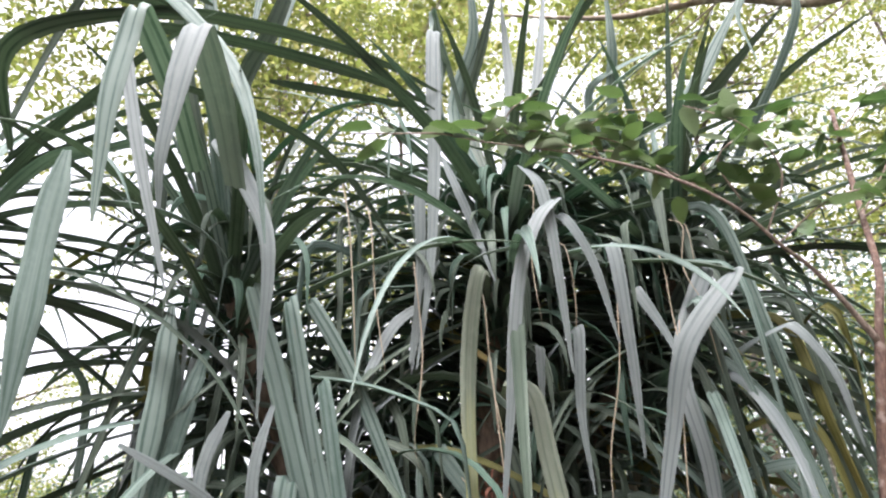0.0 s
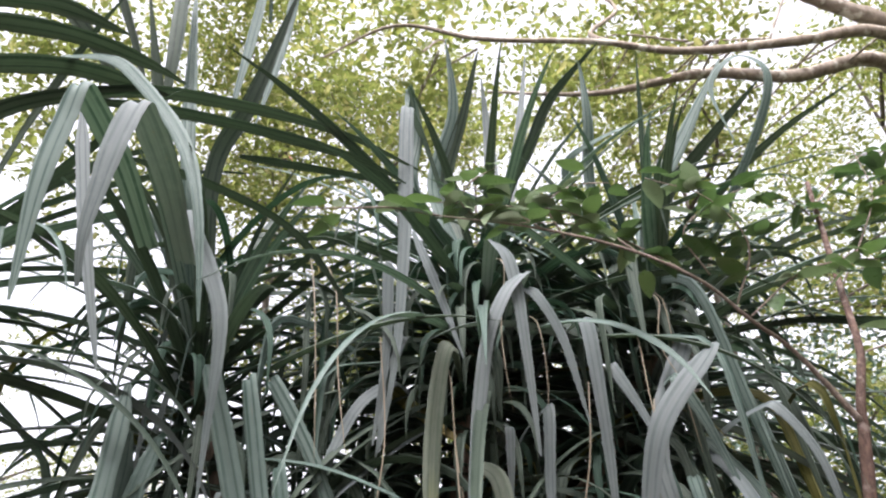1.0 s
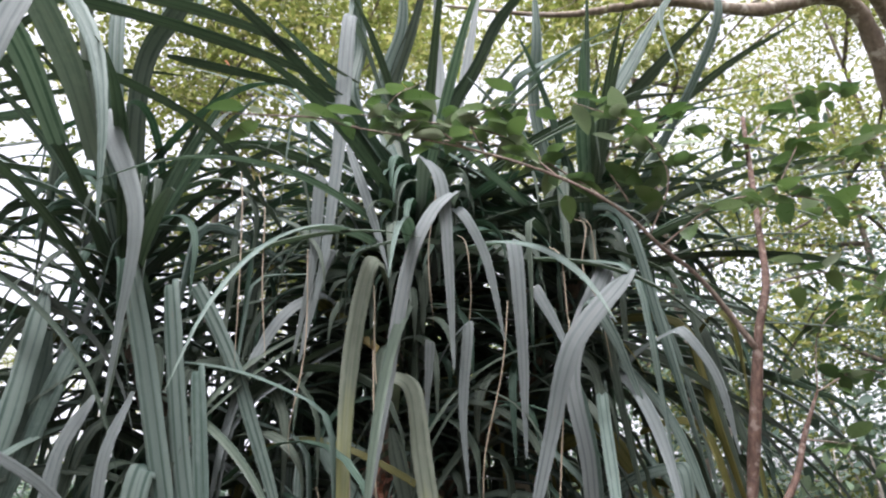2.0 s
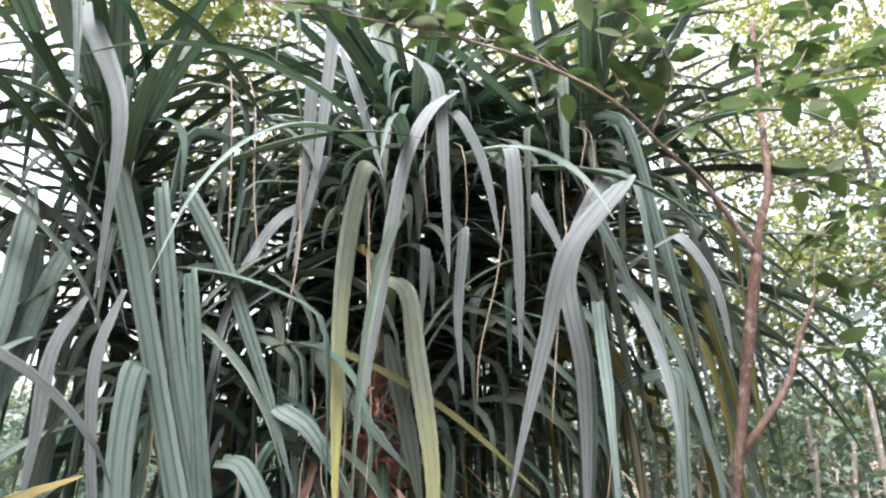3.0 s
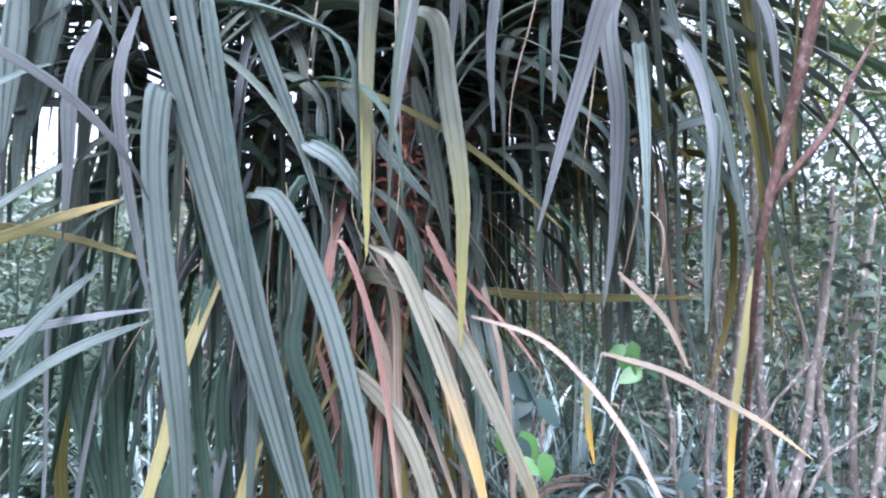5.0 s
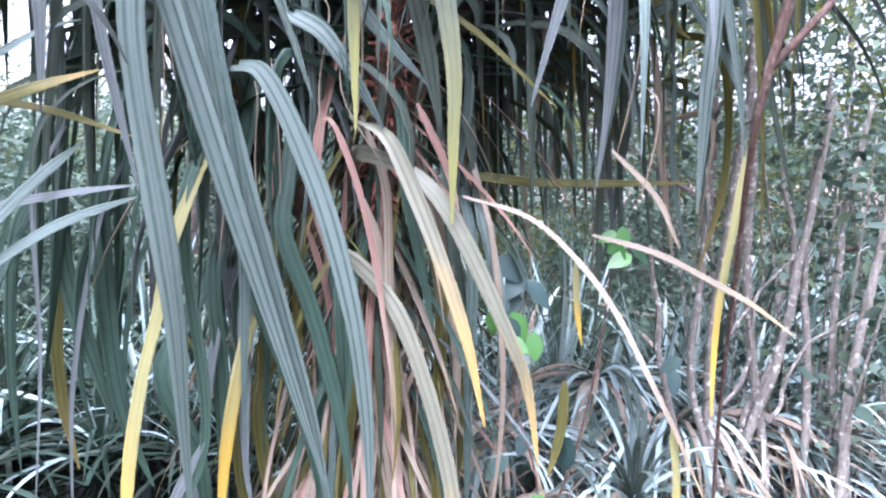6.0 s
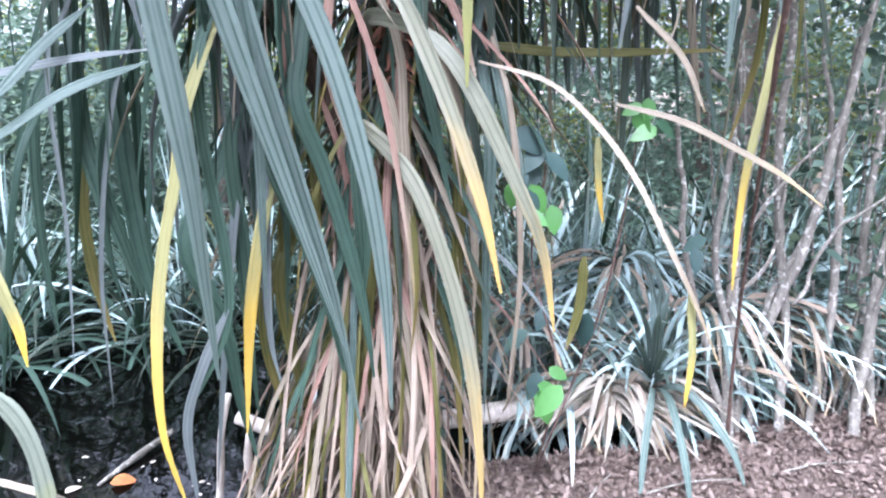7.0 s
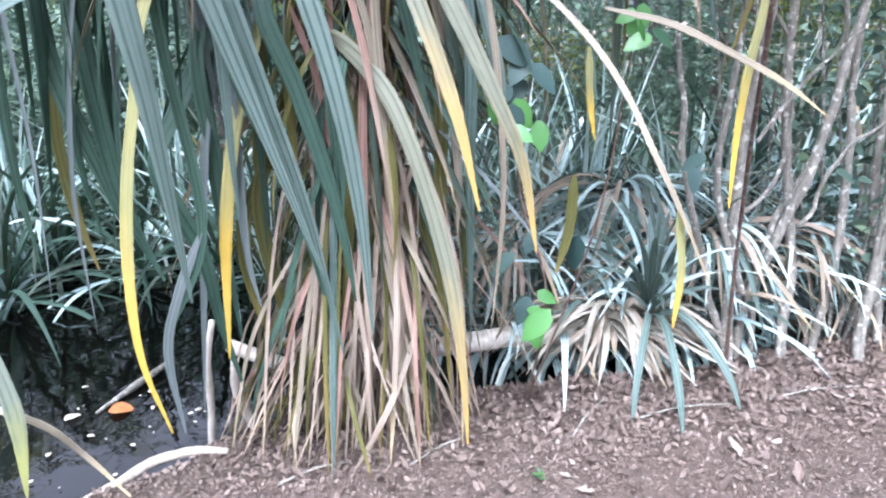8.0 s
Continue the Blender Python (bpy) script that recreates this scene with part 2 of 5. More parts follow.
def spline(points, count):
    """A smooth line through the points that doesn't swing out at sharp bends, in even steps of its length."""
    p = [np.asarray(q, dtype=float) for q in points]
    p = [2 * p[0] - p[1], *p, 2 * p[-1] - p[-2]]
    line = []
    for i in range(1, len(p) - 2):
        a, b, c, d = p[i - 1:i + 3]
        t0 = 0.0
        t1 = t0 + math.sqrt(np.linalg.norm(b - a)) + 1e-6
        t2 = t1 + math.sqrt(np.linalg.norm(c - b)) + 1e-6
        t3 = t2 + math.sqrt(np.linalg.norm(d - c)) + 1e-6
        for k in range(12):
            t = t1 + (t2 - t1) * k / 12
            q1 = a + (b - a) * (t - t0) / (t1 - t0)
            q2 = b + (c - b) * (t - t1) / (t2 - t1)
            q3 = c + (d - c) * (t - t2) / (t3 - t2)
            r1 = q1 + (q2 - q1) * (t - t0) / (t2 - t0)
            r2 = q2 + (q3 - q2) * (t - t1) / (t3 - t1)
            line.append(r1 + (r2 - r1) * (t - t1) / (t2 - t1))
    line.append(p[-2])
    line = np.array(line)
    step = np.concatenate([[0], np.cumsum(np.linalg.norm(np.diff(line, axis=0), axis=1))])
    at = np.linspace(0, step[-1], count)
    return np.stack([np.interp(at, step, line[:, k]) for k in range(3)], axis=1)


def strap(points, width, rng, count=24, hint=(0, -0.8, 0.6), fold=0.28, teeth=0.0, taper=0.5, twist=0.0, start=0.86):
    """A strap leaf with an M-shaped section along the points: verts, faces, uvs."""
    line = spline(points, count)
    tang = np.gradient(line, axis=0)
    tang /= np.linalg.norm(tang, axis=1)[:, None] + 1e-9
    normal = np.asarray(hint, dtype=float)
    verts, uvs, faces = [], [], []
    phase = rng.uniform(0, 6.28)
    for i in range(count):
        s = i / (count - 1)
        t = tang[i]
        want = normal * 0.75 + np.asarray(hint) * 0.25
        nrm = want - t * np.dot(want, t)
        nrm /= np.linalg.norm(nrm) + 1e-9
        normal = nrm
        side = np.cross(t, nrm)
        a = twist * s + 0.12 * math.sin(phase + s * 5)
        side, nrm2 = side * math.cos(a) + nrm * math.sin(a), nrm * math.cos(a) - side * math.sin(a)
        w = width * 0.5 * (1 - max(0.0, (s - taper) / (1 - taper)) ** 1.6 * 0.95) * (start + (1 - start) * min(1.0, s * 7))
        w *= 1 + 0.05 * math.sin(phase + s * 17)
        tooth = teeth * (1 if i % 2 else -1) * rng.uniform(0.4, 1.0)
        lift = fold * w
        for u, k, z in ((0.0, -1.0, -0.15), (0.28, -0.5, 1.0), (0.5, 0.0, -0.35), (0.72, 0.5, 1.0), (1.0, 1.0, -0.15)):
            reach = k * w + (math.copysign(tooth, k) if abs(k) == 1 else 0.0)
            verts.append(line[i] + side * reach + nrm2 * lift * z)
            uvs.append((u, s))
    for i in range(count - 1):
        for k in range(4):
            a = i * 5 + k
            faces.append((a, a + 1, a + 6, a + 5))
    return verts, faces, uvs


def join(pieces):
    verts, faces, uvs, base = [], [], [], 0
    for v, f, u in pieces:
        verts.extend(v)
        uvs.extend(u)
        faces.extend(tuple(k + base for k in q) for q in f)
        base += len(v)
    return verts, faces, uvs


def tube(points, radii, sides=8, rough=0.12, count=None, seed=0):
    """A tapered, slightly knotty limb along the points: verts, faces."""
    count = count or max(6, len(points) * 6)
    rng = np.random.default_rng(seed)
    line = spline(points, count)
    rad = np.interp(np.linspace(0, 1, count), np.linspace(0, 1, len(radii)), radii)
    tang = np.gradient(line, axis=0)
    ref = np.array((0.31, 0.52, 0.79))
    verts, faces = [], []
    for i in range(count):
        t = tang[i] / (np.linalg.norm(tang[i]) + 1e-9)
        a = np.cross(t, ref)
        a /= np.linalg.norm(a) + 1e-9
        b = np.cross(t, a)
        for k in range(sides):
            ang = k * 2 * math.pi / sides
            r = rad[i] * (1 + rough * rng.uniform(-1, 1))
            verts.append(line[i] + (a * math.cos(ang) + b * math.sin(ang)) * r)
    for i in range(count - 1):
        for k in range(sides):
            j = (k + 1) % sides
            faces.append((i * sides + k, i * sides + j, (i + 1) * sides + j, (i + 1) * sides + k))
    faces.append(tuple(range(sides))[::-1])
    faces.append(tuple((count - 1) * sides + k for k in range(sides)))
    return verts, faces


def tube_mesh(name, points, radii, material, **kw):
    verts, faces = tube(points, radii, **kw)
    return mesh_from(name, verts, faces, material)


def leaf_mesh(name, length, width, material, curl=0.15, fold=0.2, point=1.0):
    """A broad leaf with a midrib fold, from its stalk at the origin along +x."""
    verts, faces = [], []
    rows = 7
    for i in range(rows):
        s = i / (rows - 1)
        w = width * 0.5 * (math.sin(math.pi * min(1.0, 0.04 + 0.96 * s ** 0.85)) ** (0.75 * point)) if 0 < i < rows - 1 else width * 0.03
        x, z = length * s, -curl * length * s * s
        verts += [(x, -w, z + fold * w), (x, 0, z), (x, w, z + fold * w)]
    for i in range(rows - 1):
        for k in range(2):
            a = i * 3 + k
            faces.append((a, a + 1, a + 4, a + 3))
    return mesh_from(name, verts, faces, material)


def leaf_cloud(rng, clumps, per, spread, size, flat=0.6):
    """Many small folded leaves in clumps round the given points: verts, faces."""
    c = np.repeat(np.asarray(clumps, dtype=float), per, axis=0)
    n = len(c)
    pos = c + rng.normal(0, 1, (n, 3)) * np.asarray(spread)
    d = rng.normal(0, 1, (n, 3)) * (1, 1, flat)
    d /= np.linalg.norm(d, axis=1)[:, None]
    up = rng.normal(0, 0.5, (n, 3)) + (0, 0, 1)
    side = np.cross(d, up)
    side /= np.linalg.norm(side, axis=1)[:, None] + 1e-9
    nrm = np.cross(side, d)
    ln = size * rng.uniform(0.6, 1.3, n)[:, None]
    verts = np.empty((n, 6, 3))
    verts[:, 0] = pos
    verts[:, 1] = pos + d * ln * 0.35 + side * ln * 0.24 + nrm * ln * 0.06
    verts[:, 2] = pos + d * ln * 0.72 + side * ln * 0.2 + nrm * ln * 0.03
    verts[:, 3] = pos + d * ln - nrm * ln * 0.1
    verts[:, 4] = pos + d * ln * 0.72 - side * ln * 0.2 + nrm * ln * 0.03
    verts[:, 5] = pos + d * ln * 0.35 - side * ln * 0.24 + nrm * ln * 0.06
    base = np.arange(n)[:, None] * 6
    faces = np.concatenate([base + (0, 1, 2, 3), base + (0, 3, 4, 5)]).tolist()
    return verts.reshape(-1, 3), faces


# ---- ground and water ----
BANK_X = (-40, -6, -3.0, -1.2, -0.71, -0.55, -0.41, -0.09, 0.47, 0.92, 1.32, 1.76, 2.2, 6, 40)
BANK_Y = (-4, 0.2, 1.1, 1.75, 1.98, 2.10, 2.32, 2.46, 2.54, 2.62, 2.64, 2.8, 2.95, 3.6, 6)


def smooth_step(v, a, b):
    t = min(1.0, max(0.0, (v - a) / (b - a)))
    return t * t * (3 - 2 * t)


def ground_height(x, y):
    past = y - float(np.interp(x, BANK_X, BANK_Y))
    drop = smooth_step(past, -0.05, 0.4) * (0.45 - 0.33 * smooth_step(x, 1.1, 1.7))
    far = smooth_step(past, 4.5, 7.0)
    z = -drop * (1 - far) + 0.25 * far
    rough = 0.018 * noise.noise((x * 2.1, y * 2.1, 0)) + 0.009 * noise.noise((x * 9, y * 9, 4))
    return z + rough


def ground():
    fine = [i * 0.06 for i in range(-60, 61)]
    coarse = [4, 5, 6.5, 8, 10, 13, 17, 23, 32, 50, 90, 200, 600]
    axis = [-c for c in reversed(coarse)] + fine + coarse
    n = len(axis)
    verts = [(x, y + 2.5, ground_height(x, y + 2.5)) for y in axis for x in axis]
    faces = [(j * n + i, j * n + i + 1, (j + 1) * n + i + 1, (j + 1) * n + i) for j in range(n - 1) for i in range(n - 1)]
    ob = new("ground", mesh_from("ground", verts, faces, M_GROUND))
    return tagged(ob, "brown leaf-littered earth bank sloping into a pond", "ground", kind="structure")


ground()


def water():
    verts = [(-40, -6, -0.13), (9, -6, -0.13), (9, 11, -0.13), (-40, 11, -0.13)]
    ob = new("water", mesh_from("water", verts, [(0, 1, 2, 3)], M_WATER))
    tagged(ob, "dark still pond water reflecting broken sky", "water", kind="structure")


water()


# ---- the large pandanus ----
rng = np.random.default_rng(7)
pandanus = thing("pandanus_tree", (0.02, 2.3, 0), "screw pine with long arching grey-green strap leaves beside water", "tree")
CROWNS = ((-0.72, 2.25, 2.72), (0.30, 2.42, 3.10), (0.98, 2.45, 2.92))


def placed(me_args, name, mat, label="", owner=None):
    """A mesh part of a pandanus from world places."""
    v, f, u = me_args
    owner = owner or pandanus
    off = np.asarray(owner.location)
    return part(name, mesh_from(name, [np.asarray(q) - off for q in v], f, mat, u), owner, label)


def limb(name, points, radii, mat, seed, label="", owner=None):
    v, f = tube(points, radii, sides=12, rough=0.16, count=40, seed=seed)
    owner = owner or pandanus
    off = np.asarray(owner.location)
    return part(name, mesh_from(name, [q - off for q in v], f, mat), owner, label)


limb("trunk", [(0.02, 2.36, -0.25), (0.06, 2.36, 0.5), (0.12, 2.36, 1.2), (0.16, 2.37, 1.9), (0.2, 2.4, 2.5), (0.30, 2.42, 3.1)], (0.085, 0.055, 0.05, 0.05, 0.045, 0.03), M_TRUNK, 1, "brown ringed trunk")
limb("branch", [(0.10, 2.38, 1.0), (-0.10, 2.34, 1.45), (-0.42, 2.3, 2.0), (-0.62, 2.27, 2.45), (-0.72, 2.25, 2.75)], (0.045, 0.045, 0.042, 0.045, 0.04), M_TRUNK, 2)
limb("branch", [(0.16, 2.4, 1.7), (0.42, 2.46, 2.1), (0.75, 2.48, 2.5), (0.98, 2.45, 2.92)], (0.042, 0.042, 0.042, 0.04), M_TRUNK, 3)


def axis_at(p):
    """The middle of the nearest stem at the height of p."""
    x, y, z = p
    best = None
    for line in (((0.02, 2.36, -0.3), (0.16, 2.37, 1.9), (0.30, 2.42, 3.1), (0.30, 2.42, 4.0)),
                 ((0.10, 2.38, 1.0), (-0.42, 2.3, 2.0), (-0.72, 2.25, 2.75), (-0.72, 2.25, 4.0)),
                 ((0.16, 2.4, 1.7), (0.75, 2.48, 2.5), (0.98, 2.45, 2.92), (0.98, 2.45, 4.0))):
        zs = [q[2] for q in line]
        if z < zs[0]:
            continue
        q = (np.interp(z, zs, [a[0] for a in line]), np.interp(z, zs, [a[1] for a in line]), z)
        d = math.hypot(q[0] - x, q[1] - y)
        if best is None or d < best[0]:
            best = (d, np.array(q))
    return best[1]


def blade(kind, width, *points):
    """One of the well-seen leaves, from where it bends over to its tip; a hanging one is led back to its stem."""
    pts = [np.asarray(p, dtype=float) for p in points]
    first, start = pts[1] - pts[0], 0.3
    if kind != "d" and width > 0.033 and pts[0][0] > -0.66 and first[2] < 0.05 * np.linalg.norm(first):
        start = 0.86
        way = axis_at(pts[0]) - pts[0]
        way = way / (np.linalg.norm(way) + 1e-9) * min(0.45, np.linalg.norm(way))
        if pts[0][2] > 1.62:
            way = np.array((way[0] * 0.5, abs(way[1]) * 0.7 + 0.15, 0.0))
            pts = [pts[0] + way + (0, 0, -0.1), pts[0] + way * 0.5 + (0, 0, -0.015), pts[0] + way * 0.06 + (0, 0, 0.004), *pts]
        elif kind == "k":
            pts = [pts[0] + (-0.05, 0.24, -0.14), pts[0] + (-0.03, 0.1, -0.03), *pts]
        else:
            pts = [pts[0] + (way[0] * 0.35, 0.22, 0.38), pts[0] + (way[0] * 0.12, 0.08, 0.15), *pts]
    seed = np.random.default_rng(int(abs(pts[-1][0] * 977 + pts[-1][2] * 331) * 100))
    if first[2] > 0.3 * np.linalg.norm(first) and pts[0][2] > 3.0:
        near = min((*CROWNS, (-1.5, 1.95, 3.15)), key=lambda c: abs(c[0] - pts[0][0]))
        pts = [np.array((near[0] * 0.8 + pts[0][0] * 0.2, near[1], near[2] + 0.05)), *pts]
    facing = (seed.uniform(-0.35, 0.35), -0.85, 0.45) if kind != "d" else (seed.uniform(-0.3, 0.3), 0.35, 0.95)
    placed(strap(pts, width, seed, 96, facing, 0.34 if kind != "p" else 0.2, 0.0024, 0.42 if kind == "p" else 0.55, 0.0, start), "leaf", BLADES[kind])


blade("g", 0.055, (-0.54, 1.86, 2.63), (-0.44, 1.84, 2.32), (-0.33, 1.84, 1.93), (-0.20, 1.86, 1.46), (-0.13, 1.89, 1.20), (-0.00, 1.95, 0.71))
blade("g", 0.048, (-0.44, 1.92, 2.60), (-0.36, 1.90, 2.21), (-0.32, 1.90, 2.03), (-0.23, 1.91, 1.71), (-0.19, 1.92, 1.53), (-0.11, 1.96, 1.19), (-0.04, 2.00, 0.87), (0.02, 2.05, 0.41))
blade("g", 0.042, (-0.33, 1.92, 2.34), (-0.27, 1.90, 1.98), (-0.21, 1.91, 1.56), (-0.20, 1.93, 1.40), (-0.23, 2.00, 0.85))
blade("g", 0.042, (-0.39, 2.00, 2.62), (-0.26, 2.00, 2.39), (-0.17, 2.00, 2.17), (-0.11, 2.01, 2.01), (-0.03, 2.02, 1.76))
blade("p", 0.038, (-0.03, 2.15, 2.65), (-0.12, 2.10, 2.58), (-0.20, 2.05, 2.42), (-0.25, 2.01, 2.23), (-0.28, 1.98, 1.91))
blade("p", 0.052, (-0.63, 1.70, 3.05), (-0.44, 1.60, 2.68), (-0.43, 1.60, 2.35), (-0.43, 1.60, 2.19))
blade("v", 0.048, (0.17, 2.00, 2.70), (0.15, 1.95, 2.69), (0.12, 1.94, 2.57), (0.09, 1.94, 2.29), (0.09, 1.94, 1.67))
blade("p", 0.042, (0.40, 1.87, 2.89), (0.35, 1.85, 2.84), (0.31, 1.84, 2.77), (0.27, 1.84, 2.67), (0.23, 1.84, 2.46), (0.20, 1.84, 2.23), (0.15, 1.85, 1.90))
blade("p", 0.047, (0.31, 1.92, 3.04), (0.35, 1.88, 2.97), (0.37, 1.87, 2.86), (0.38, 1.86, 2.64), (0.39, 1.87, 2.33))
blade("p", 0.040, (0.41, 1.90, 2.85), (0.43, 1.88, 2.82), (0.49, 1.88, 2.69), (0.54, 1.89, 2.42))
blade("p", 0.051, (0.61, 2.06, 2.81), (0.62, 2.05, 2.48), (0.61, 2.05, 2.11))
blade("p", 0.038, (0.44, 1.97, 2.49), (0.42, 1.97, 2.23), (0.43, 1.97, 2.01))
blade("p", 0.034, (0.33, 2.05, 2.46), (0.32, 2.05, 2.19), (0.33, 2.06, 2.20))
blade("v", 0.049, (0.22, 1.95, 2.33), (0.27, 1.90, 2.29), (0.30, 1.89, 2.10), (0.34, 1.89, 1.81), (0.34, 1.90, 1.65), (0.34, 1.93, 1.43))
blade("p", 0.030, (0.05, 2.00, 3.14), (0.12, 2.00, 2.94), (0.20, 2.00, 2.67))
blade("p", 0.052, (0.04, 2.00, 3.71), (0.02, 2.00, 3.12), (-0.01, 2.00, 2.70), (-0.06, 2.00, 2.39))
blade("p", 0.039, (-0.03, 2.00, 3.01), (-0.04, 2.00, 2.71), (-0.08, 2.00, 2.41))
blade("p", 0.037, (0.01, 2.10, 2.79), (-0.04, 2.10, 2.65), (-0.08, 2.10, 2.40))
blade("p", 0.062, (0.93, 1.90, 2.63), (0.74, 1.90, 2.41), (0.66, 1.93, 2.15), (0.59, 1.95, 1.90), (0.55, 1.97, 1.74))
blade("p", 0.057, (0.93, 2.10, 2.73), (0.77, 2.05, 2.39), (0.79, 2.04, 2.08), (0.78, 2.06, 1.73), (0.76, 2.07, 1.53))
blade("p", 0.042, (0.68, 2.10, 2.66), (0.76, 2.08, 2.47), (0.78, 2.06, 2.33))
blade("g", 0.054, (0.78, 2.10, 2.37), (0.82, 2.10, 2.11), (0.80, 2.10, 1.75), (0.77, 2.12, 1.53))
blade("p", 0.040, (1.09, 1.95, 2.47), (1.16, 1.92, 2.33), (1.19, 1.92, 2.10))
blade("o", 0.061, (0.92, 2.30, 2.22), (1.04, 2.30, 2.05), (1.11, 2.30, 1.99))
blade("g", 0.049, (-0.08, 2.02, 1.98), (0.00, 1.99, 1.93), (0.08, 1.98, 1.82), (0.16, 2.00, 1.68))
blade("k", 0.049, (0.08, 2.05, 1.70), (0.16, 2.00, 1.67), (0.23, 1.96, 1.54), (0.37, 1.90, 1.16), (0.43, 1.90, 0.89))
blade("k", 0.044, (0.09, 2.10, 1.62), (0.28, 1.98, 1.53), (0.48, 1.91, 1.16), (0.54, 1.91, 1.01), (0.58, 1.92, 0.77))
blade("g", 0.052, (-0.22, 2.00, 1.84), (-0.16, 1.97, 1.83), (-0.03, 1.94, 1.58), (0.07, 1.94, 1.23), (0.11, 1.96, 0.92), (0.12, 2.00, 0.50))
blade("g", 0.056, (-0.39, 1.78, 2.06), (-0.39, 1.75, 1.86), (-0.34, 1.76, 1.39), (-0.33, 1.78, 1.22), (-0.33, 1.82, 0.90), (-0.33, 1.85, 0.67))
blade("y", 0.036, (-0.39, 1.92, 1.35), (-0.41, 1.90, 1.22), (-0.46, 1.89, 1.02), (-0.50, 1.88, 0.76), (-0.51, 1.88, 0.49), (-0.47, 1.90, 0.24))
blade("y", 0.035, (-0.23, 2.09, 1.13), (-0.29, 2.06, 0.82), (-0.33, 2.05, 0.40))
blade("r", 0.016, (-0.02, 2.08, 1.71), (0.01, 2.05, 1.71), (0.07, 2.04, 1.58), (0.13, 2.04, 1.34), (0.18, 2.05, 0.96))
blade("r", 0.019, (0.25, 2.10, 1.76), (0.33, 2.08, 1.59), (0.37, 2.08, 1.46))
blade("r", 0.021, (-0.18, 2.20, 1.67), (-0.19, 2.20, 1.41))
blade("o", 0.029, (-0.84, 1.80, 1.68), (-0.66, 1.85, 1.76), (-0.53, 1.90, 1.81))
blade("o", 0.019, (-0.88, 1.85, 1.75), (-0.65, 1.90, 1.71), (-0.47, 1.95, 1.65))
blade("p", 0.021, (-0.86, 1.85, 1.46), (-0.61, 1.90, 1.51), (-0.46, 1.95, 1.53))
blade("p", 0.019, (-0.70, 1.50, 2.13), (-0.52, 1.60, 2.01), (-0.41, 1.65, 1.88), (-0.38, 1.70, 1.79))
blade("g", 0.024, (-0.86, 1.80, 1.73), (-0.67, 1.90, 1.90), (-0.59, 1.95, 1.94))
blade("g", 0.029, (-0.78, 1.75, 1.31), (-0.63, 1.85, 1.43), (-0.47, 1.95, 1.50))
blade("g", 0.026, (-0.75, 1.75, 1.41), (-0.67, 1.85, 1.54), (-0.60, 1.95, 1.64))
blade("t", 0.015, (0.38, 2.10, 1.50), (0.57, 2.05, 1.44), (0.70, 2.00, 1.32), (0.79, 1.95, 1.19), (0.87, 1.89, 1.02), (0.94, 1.88, 0.88), (1.04, 1.90, 0.67))
blade("t", 0.017, (0.78, 2.00, 1.63), (0.91, 2.00, 1.50), (0.98, 2.00, 1.36))
blade("y", 0.021, (0.94, 1.90, 0.89), (0.96, 1.90, 0.71), (0.95, 1.90, 0.55))
blade("t", 0.016, (0.79, 2.20, 1.38), (0.97, 2.15, 1.33), (1.13, 2.13, 1.25), (1.27, 2.11, 1.17), (1.39, 2.10, 1.08))
blade("y", 0.024, (1.27, 2.22, 1.64), (1.24, 2.20, 1.46), (1.20, 2.20, 1.18), (1.19, 2.20, 1.01), (1.19, 2.20, 0.80))
blade("o", 0.030, (0.37, 2.40, 1.57), (0.65, 2.40, 1.54), (1.18, 2.40, 1.54))
blade("g", 0.052, (-0.56, 1.00, 2.89), (-0.57, 1.00, 2.81), (-0.58, 1.00, 2.67), (-0.58, 1.02, 2.43))
blade("p", 0.060, (-0.43, 0.99, 2.83), (-0.44, 0.97, 2.73), (-0.45, 0.97, 2.62), (-0.46, 0.98, 2.52), (-0.46, 1.00, 2.44))
blade("p", 0.028, (-0.75, 1.30, 3.10), (-0.67, 1.30, 2.78), (-0.56, 1.30, 2.41))
blade("g", 0.034, (-1.01, 1.50, 3.52), (-0.78, 1.40, 3.39), (-0.62, 1.32, 3.20), (-0.44, 1.24, 2.92), (-0.37, 1.21, 2.71), (-0.33, 1.20, 2.46))
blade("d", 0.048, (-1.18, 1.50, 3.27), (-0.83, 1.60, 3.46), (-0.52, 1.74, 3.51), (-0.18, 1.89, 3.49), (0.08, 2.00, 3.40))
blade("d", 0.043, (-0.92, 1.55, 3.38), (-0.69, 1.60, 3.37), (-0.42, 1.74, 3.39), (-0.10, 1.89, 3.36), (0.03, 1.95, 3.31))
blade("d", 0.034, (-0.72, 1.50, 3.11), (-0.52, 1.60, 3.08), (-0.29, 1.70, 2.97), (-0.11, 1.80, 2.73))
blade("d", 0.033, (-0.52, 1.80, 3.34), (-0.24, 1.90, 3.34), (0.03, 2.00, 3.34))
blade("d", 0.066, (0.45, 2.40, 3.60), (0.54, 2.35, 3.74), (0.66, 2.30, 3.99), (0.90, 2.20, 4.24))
blade("g", 0.057, (0.78, 2.30, 3.51), (0.79, 2.20, 3.79), (0.78, 2.15, 4.07), (0.76, 2.12, 4.05))
blade("d", 0.058, (0.18, 2.50, 3.68), (0.28, 2.40, 4.03), (0.36, 2.30, 4.32))
blade("g", 0.063, (0.13, 2.50, 3.69), (0.23, 2.40, 4.03), (0.21, 2.30, 4.41))
blade("g", 0.066, (1.00, 2.30, 3.36), (1.19, 2.20, 3.71), (1.37, 2.10, 4.01))
blade("d", 0.066, (1.08, 2.30, 3.44), (1.25, 2.25, 3.64), (1.57, 2.20, 3.98))
